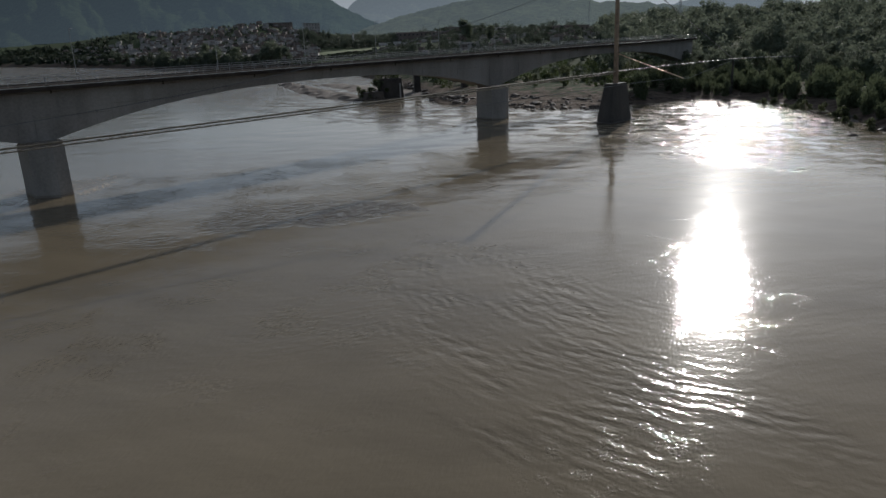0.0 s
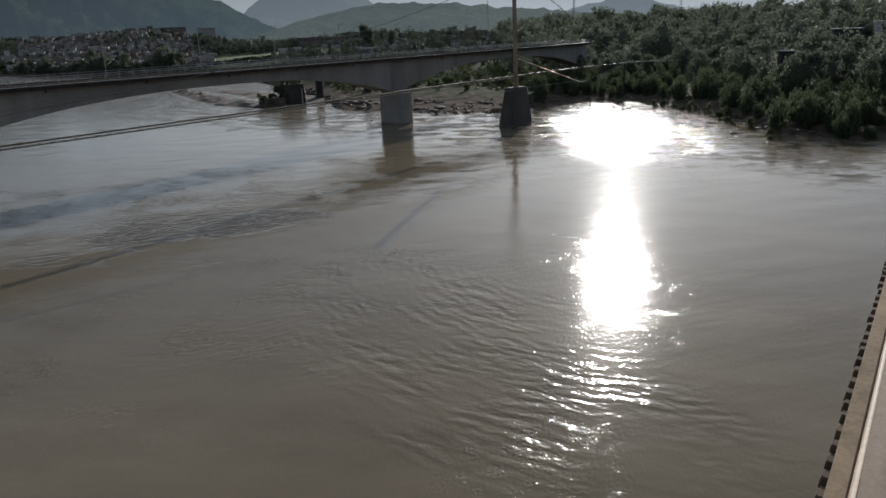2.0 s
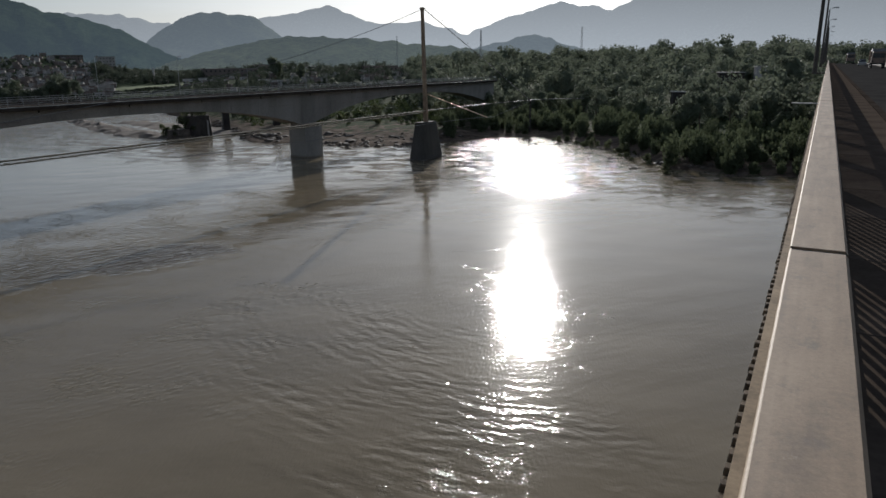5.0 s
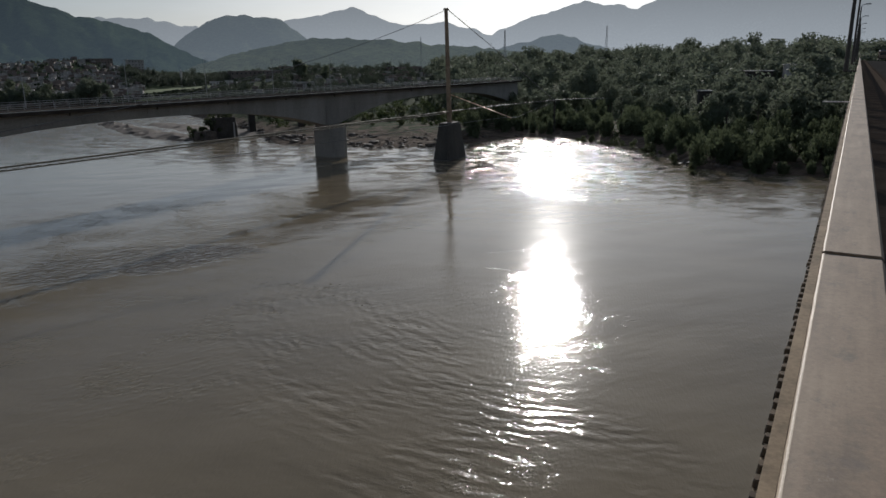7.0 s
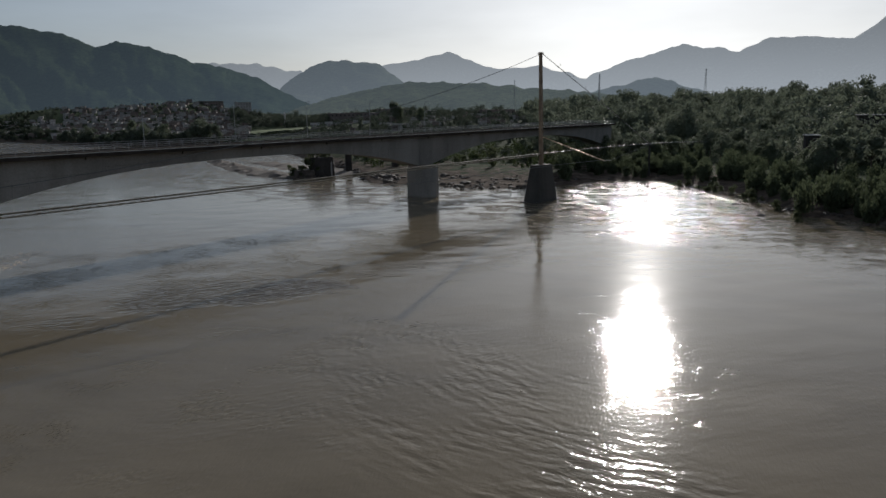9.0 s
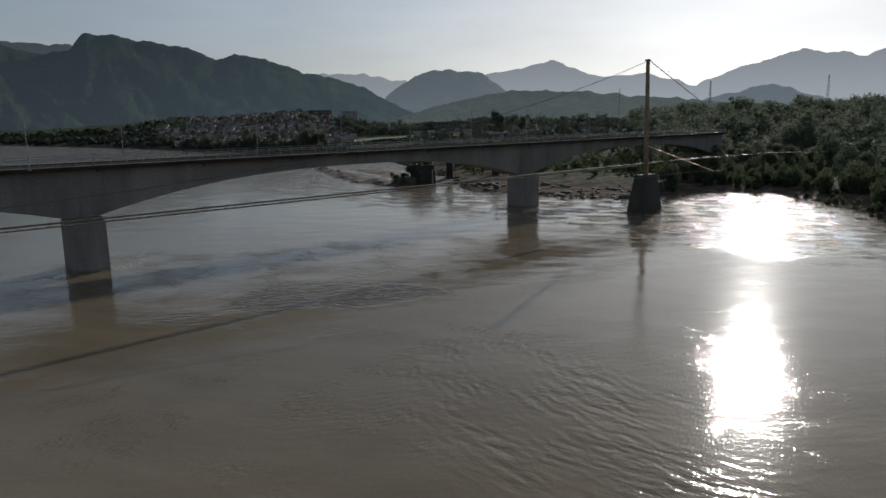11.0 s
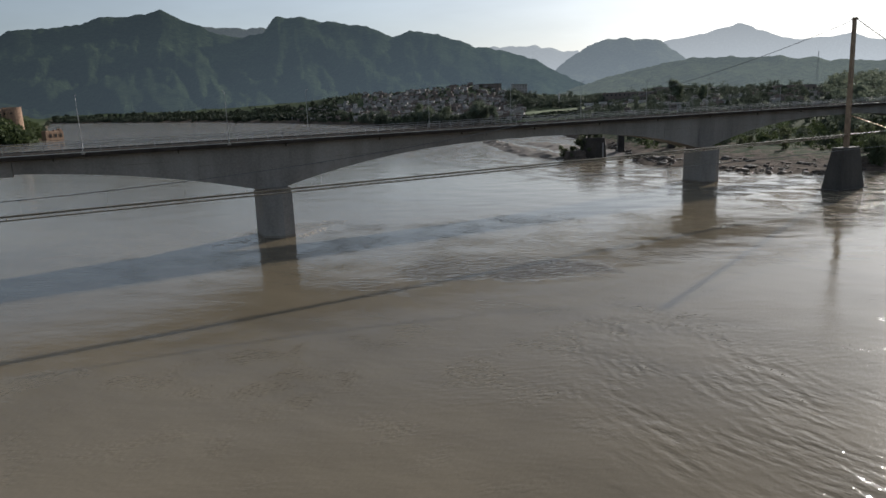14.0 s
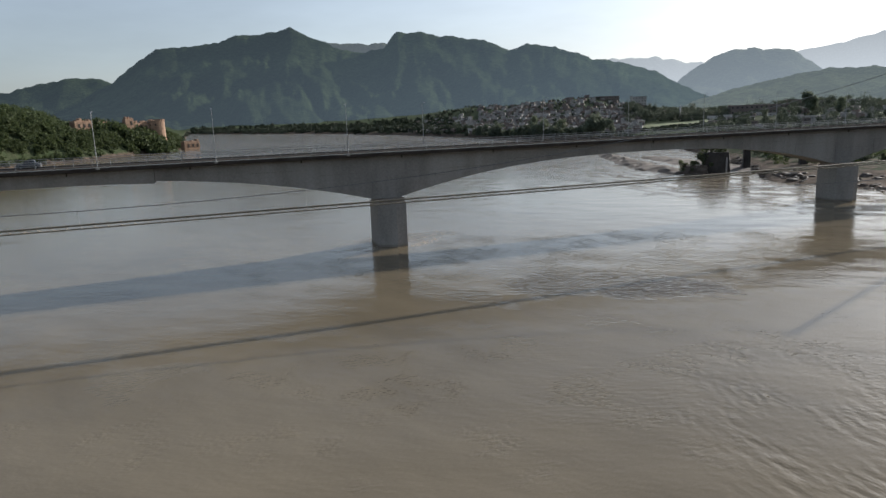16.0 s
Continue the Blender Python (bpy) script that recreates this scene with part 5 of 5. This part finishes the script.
# ---- the fort ----
def fort():
    x, y = at_az(-37.85, 608)
    z = ground_z(x, y)
    t = thing("fort", pose(0, 0, 0), "old tan masonry fort with a round tower above the river", "fort")
    tower = Mesh()
    ring = lambda r, k=20: [(x + r * math.cos(6.2832 * i / k), y + r * math.sin(6.2832 * i / k)) for i in range(k)]
    tower.prism(ring(6.7), z - 6, 23.4, 0.93)
    tw = part("round_tower", tower, BRICK, t, "round tan brick tower")
    for i in range(20):
        a = 6.2832 * i / 20
        part("merlon", Mesh().box(0, 0, 0, 1.3, 0.8, 1.3), BRICK, tw, m=pose(x + 5.9 * math.cos(a), y + 5.9 * math.sin(a), 23.9, 0, 0, math.degrees(a) + 90))
    # dark blocks on the tower, the shade of its openings as colour
    for a in (-1.2, -0.5, 0.2):
        part("loophole", Mesh().box(0, 0, 0, 1.0, 0.5, 1.4), RUIN, tw, m=pose(x + 6.45 * math.cos(a - 1.2), y + 6.45 * math.sin(a - 1.2), 20.2, 0, 0, math.degrees(a - 1.2) + 90))
    rag = random.Random(5)

    def wall(az0, r0, az1, r1, top, thick, name="curtain_wall"):
        (xa, ya), (xb, yb) = at_az(az0, r0), at_az(az1, r1)
        L = math.hypot(xb - xa, yb - ya)
        turn = math.degrees(math.atan2(yb - ya, xb - xa))
        zb = min(ground_z(xa, ya), ground_z(xb, yb)) - 6
        w = part(name, Mesh().box(0, 0, (zb + top) / 2, L, thick, top - zb), BRICK, t, m=pose((xa + xb) / 2, (ya + yb) / 2, 0, 0, 0, turn))
        for k in range(int(L / 2.2)):
            h = rag.uniform(0.2, 2.0)
            part("broken_battlement", Mesh().box(-L / 2 + 1.1 + 2.2 * k, 0, top + h / 2 - 0.05, rag.uniform(0.9, 2.1), thick * 0.7, h, taper=0.85), BRICK, w)
        # recesses are dark blocks on both wall faces, painting their shade
        for k in range(int(L / 4)):
            part("arched_recess", Mesh().box(-L / 2 + 2 + 4 * k, thick / 2, top - 3.2, 1.5, 0.5, 2.6), RUIN, w)
            part("arched_recess", Mesh().box(-L / 2 + 2 + 4 * k, -thick / 2, top - 3.2, 1.5, 0.5, 2.6), RUIN, w)
    wall(-38.5, 604, -40.05, 592, 22.2, 2.5)
    wall(-39.5, 592, -40.05, 588, 25.6, 4, "gatehouse")
    wall(-42.35, 565, -43.45, 557.5, 25.0, 6, "bastion")
    wall(-41.2, 585, -41.9, 580, 23.5, 3)
    wall(-44.9, 566, -46.0, 565, 28.0, 3)
    wall(-46.2, 566, -47.6, 562, 31.0, 3)
    wall(-35.05, 601, -36.15, 593.5, 6.4, 5, "river_bastion")
    return t


fort()


# ---- ruined pier, rocks and spit ----
def rough_block(cx, cy, w, d, h, seed, turn=0):
    me = Mesh()
    n = 9
    verts, faces = [], []
    for j in range(7):
        q = j / 6
        for i in range(4 * n):
            side, k = divmod(i, n)
            e = -1 + 2 * k / n
            px, py = ((e, -1), (1, e), (-e, 1), (-1, -e))[side]
            s = 1 - 0.22 * q + 0.10 * fbm(px * 2.1 + seed, py * 2.1, q * 3)
            verts.append((cx + px * w / 2 * s, cy + py * d / 2 * s, -2 + (h + 2) * q * (1 + (0.10 * fbm(px * 3, py * 3, seed) if j == 6 else 0))))
    m = 4 * n
    for j in range(6):
        faces += [(j * m + i, j * m + (i + 1) % m, (j + 1) * m + (i + 1) % m, (j + 1) * m + i) for i in range(m)]
    faces.append(tuple(range(6 * m, 7 * m)))
    return me.add(verts, faces)


solid("ruined_pier", rough_block(23.5, 253, 9.5, 7, 7.0, 3.0), RUIN, "dark ruined masonry pier standing in the river", "ruin")
solid("rubble_mound", rough_block(17, 252, 8.5, 8, 2.8, 8.0), ROCK, "mound of dark rubble beside the ruined pier", "rubble")
for x, y, h in ((35, 268, 10.5), (52, 262, 9.5)):
    solid("old_pier_post", Mesh().prism([(x - 1.2, y - 1.6), (x + 1.2, y - 1.6), (x + 1.2, y + 1.6), (x - 1.2, y + 1.6)], -3, h, 0.85), RUIN, "dark old stone post of a former bridge", "pier", "old posts")
rng = random.Random(61)
for x, y, z in ((17, 252, 2.6), (20.5, 253, 5.0), (23, 252, 6.0), (14, 252, 2.0), (26, 254, 5.8), (12, 251, 1.2), (19, 250, 3.0), (21.5, 249.6, 2.4), (15.5, 249, 0.8), (18, 251, 4.0), (22, 251, 6.4), (25, 252, 6.4), (19.6, 251, 5.6), (16, 250.5, 2.6), (13, 249.6, 0.6)):
    bush(x, y, z, rng, "green scrub growing on the ruined pier", "scrub on the ruin", rng.uniform(0.5, 0.8))
solid("white_gauge_board", Mesh().box(26.5, 249.0, 3.0, 0.5, 0.2, 5.0), WHITEWASH, "narrow white gauge board on the ruined pier", "gauge")


def spit(path, broad, high, label):
    verts, faces, n = [], [], 60
    for i in range(n):
        q = i / (n - 1) * (len(path) - 1)
        k = min(int(q), len(path) - 2)
        x = path[k][0] + (path[k + 1][0] - path[k][0]) * (q - k)
        y = path[k][1] + (path[k + 1][1] - path[k][1]) * (q - k)
        wide = broad * (1 - 0.5 * i / n) + 2.5 * fbm(i * 0.25, 0, 1)
        for j in range(9):
            e = -1 + j / 4
            h = (1 - e * e) * high * (1 + 0.9 * fbm(x * 0.2 + e * 2.0, y * 0.2, 2)) - 0.42
            verts.append((x + e * wide, y + e * wide * 0.3, h))
    faces = [(i * 9 + j, (i + 1) * 9 + j, (i + 1) * 9 + j + 1, i * 9 + j + 1) for i in range(n - 1) for j in range(8)]
    return solid("rocky_spit", Mesh().add(verts, faces), MUD, label, "spit", kind="structure")


spit([(18, 251), (6, 268), (-3, 292), (-10, 318), (-17, 345)], 10, 1.3, "low dark spit of rock and mud in the river")
spit([(46, 256), (34, 268), (22, 286), (12, 310), (4, 330)], 16, 0.85, "flat brown mud bank left by the flood")


def rock_mesh(rng):
    bm = bmesh.new()
    bmesh.ops.create_icosphere(bm, subdivisions=2, radius=1)
    k = rng.uniform(0, 50)
    for v in bm.verts:
        v.co *= 1 + 0.45 * fbm(v.co.x * 1.3 + k, v.co.y * 1.3, v.co.z * 1.3)
        v.co.z *= 0.55
    me = bpy.data.meshes.new("rock")
    bm.to_mesh(me)
    bm.free()
    me.materials.append(ROCK)
    return me


rng = random.Random(51)
ROCKS = [rock_mesh(rng) for _ in range(5)]
for i in range(320):
    az = rng.uniform(5, 48) if i % 3 else rng.uniform(6, 24)
    r = shore_r(az) + (rng.triangular(-7, 26, 2) if not 25 < az < 41 else rng.triangular(-42, 12, -8))
    x, y = at_az(az, r)
    s = rng.uniform(0.3, 1.0) * (1.0 if i % 6 else 1.7)
    ob = new("rock", rng.choice(ROCKS))
    ob.matrix_basis = pose(x, y, max(-0.15, ground_z(x, y)), 0, 0, rng.uniform(0, 360)) @ Matrix.Diagonal((s * rng.uniform(0.8, 1.5), s, s, 1))
    tagged(ob, "dark wet boulder lying at the water's edge", "rock", "rocks along the bank")


# flooded scrub and driftwood standing off the bank
rng = random.Random(71)
for i in range(34):
    az = rng.uniform(33.2, 42.5)
    x, y = at_az(az, shore_r(az) + rng.triangular(-17, 2, -3))
    bush(x, y, -0.3, rng, "dark scrub standing in the flood water", "flooded scrub", rng.uniform(0.3, 0.62))


def driftwood(x, y, rng):
    me = Mesh()
    for k in range(7):
        a, tilt, long = rng.uniform(0, 6.28), rng.uniform(0.0, 0.5), rng.uniform(1.0, 3.2)
        p = Vector((rng.uniform(-1.2, 1.2), rng.uniform(-0.8, 0.8), 0.0))
        q = p + Vector((math.cos(a), math.sin(a), tilt)) * long
        me.tube([p, (p + q) / 2 + Vector((0, 0, 0.12)), q], [0.11, 0.08, 0.03], 6)
    ob = solid("driftwood", me, BARK, "tangle of bare driftwood caught in the shallows", "driftwood", "driftwood off the bank")
    ob.matrix_basis = pose(x, y, 0.02)


for az, back in ((34.2, 9), (35.0, 14), (36.1, 7), (37.4, 10), (38.6, 5), (33.6, 4)):
    x, y = at_az(az, shore_r(az) - back)
    driftwood(x, y, rng)


# ---- vehicles ----
def wheel(parent, x, y, r, w=0.24):
    tyre = part("wheel", Mesh().tube([(x, y - w / 2, r), (x, y + w / 2, r)], r, 14), RUBBER, parent)
    part("rim", Mesh().tube([(x, y - w / 2 - 0.01, r), (x, y + w / 2 + 0.01, r)], r * 0.55, 10), STEEL, tyre)


def truck(m):
    t = thing("truck", m, "loaded dark cargo truck on the road", "truck")
    part("chassis", Mesh().box(0, 0, 0.85, 7.4, 1.9, 0.25), RUBBER, t)
    part("cab", Mesh().box(-2.9, 0, 1.95, 1.7, 2.3, 2.0, bevel=0.12, taper=0.92), TRUCK_PAINT, t)
    part("windscreen", Mesh().box(-3.76, 0, 2.25, 0.06, 1.8, 0.8), GLASS, t)
    body = part("cargo_body", Mesh().box(0.9, 0, 1.95, 5.6, 2.45, 2.0, bevel=0.04), TRUCK_PAINT, t)
    for x in np.arange(-1.7, 3.7, 0.9):
        part("stake", Mesh().box(float(x), -1.26, 2.0, 0.1, 0.06, 2.1).box(float(x), 1.26, 2.0, 0.1, 0.06, 2.1), RUST, body)
    part("load", Mesh().box(0.9, 0, 3.1, 5.3, 2.3, 0.7, bevel=0.2, taper=0.9), CABLE, t)
    for x in (-2.6, 1.4, 2.5):
        for y in (-1.0, 1.0):
            wheel(t, x, y, 0.5, 0.3)
    for y in (-0.9, 0.9):
        part("headlight", Mesh().box(-3.78, y, 1.25, 0.06, 0.3, 0.2), GLASS, t)
    return t


def car(m, paint, label):
    t = thing("car", m, label, "car")
    part("body", Mesh().box(0, 0, 0.62, 4.1, 1.65, 0.62, bevel=0.12), paint, t)
    part("cabin", Mesh().box(0.2, 0, 1.17, 2.3, 1.5, 0.55, bevel=0.1, taper=0.8), GLASS, t)
    part("roof", Mesh().box(0.2, 0, 1.46, 1.6, 1.15, 0.06, bevel=0.02), paint, t)
    for x in (-1.25, 1.25):
        for y in (-0.78, 0.78):
            wheel(t, x, y, 0.31, 0.2)
    for y in (-0.6, 0.6):
        part("headlight", Mesh().box(-2.06, y, 0.7, 0.05, 0.32, 0.14), WHITEWASH, t)
    return t


truck(NEAR @ pose(155, -8.0, DECK_H - 0.18))
truck(NEAR @ pose(262, -6.2, DECK_H - 0.18))
car(NEAR @ pose(192, -7.0, DECK_H - 0.18), CAR_PAINT, "small silver-grey car on the near bridge road")
car(BRIDGE @ pose(-57, 7.3, 17.06) @ Matrix.Diagonal((0.85, 0.85, 0.85, 1)), CAR_DARK, "small dusty grey car on the road bridge")


# ---- broken water at the piers ----
def foam(cx, cy, w, d, seed, turn):
    """A low churned patch: a lumpy sheet of foam whose ragged edge dips under the surface."""
    n, verts = 26, []
    for i in range(n):
        for j in range(n):
            u, v = -1 + 2 * i / (n - 1), -1 + 2 * j / (n - 1)
            edge = 1 - math.hypot(u, v)
            z = 0.05 * edge + 0.09 * fbm(u * 3.5 + seed, v * 3.5, seed) + 0.07 * fbm(u * 9, v * 9 + seed, 1)
            verts.append((u * w / 2, v * d / 2, max(-0.12, z - 0.045)))
    faces = [(i * n + j, (i + 1) * n + j, (i + 1) * n + j + 1, i * n + j + 1) for i in range(n - 1) for j in range(n - 1)]
    ob = solid("foam_patch", Mesh().add(verts, faces), FOAM, "churned muddy foam where the current breaks on the pier", "foam", "foam at the piers", smooth=True)
    ob.matrix_basis = pose(cx, cy, 0, 0, 0, turn)


for s, o, w, d, k in ((-6.8, 0.6, 10, 3.2, 2.0), (-4.2, -0.8, 5, 2.2, 3.3), (6.0, 0.4, 7.5, 3.2, 4.0), (4.6, -1.2, 4.5, 2.2, 7.0), (9.2, 2.6, 6, 2.5, 6.0), (SPAN + 5.5, 0.5, 6, 2.5, 9.0)):
    c = BRIDGE @ Vector((s, o, 0))
    foam(c.x, c.y, w, d, k, BRIDGE_TURN + 8 * k)
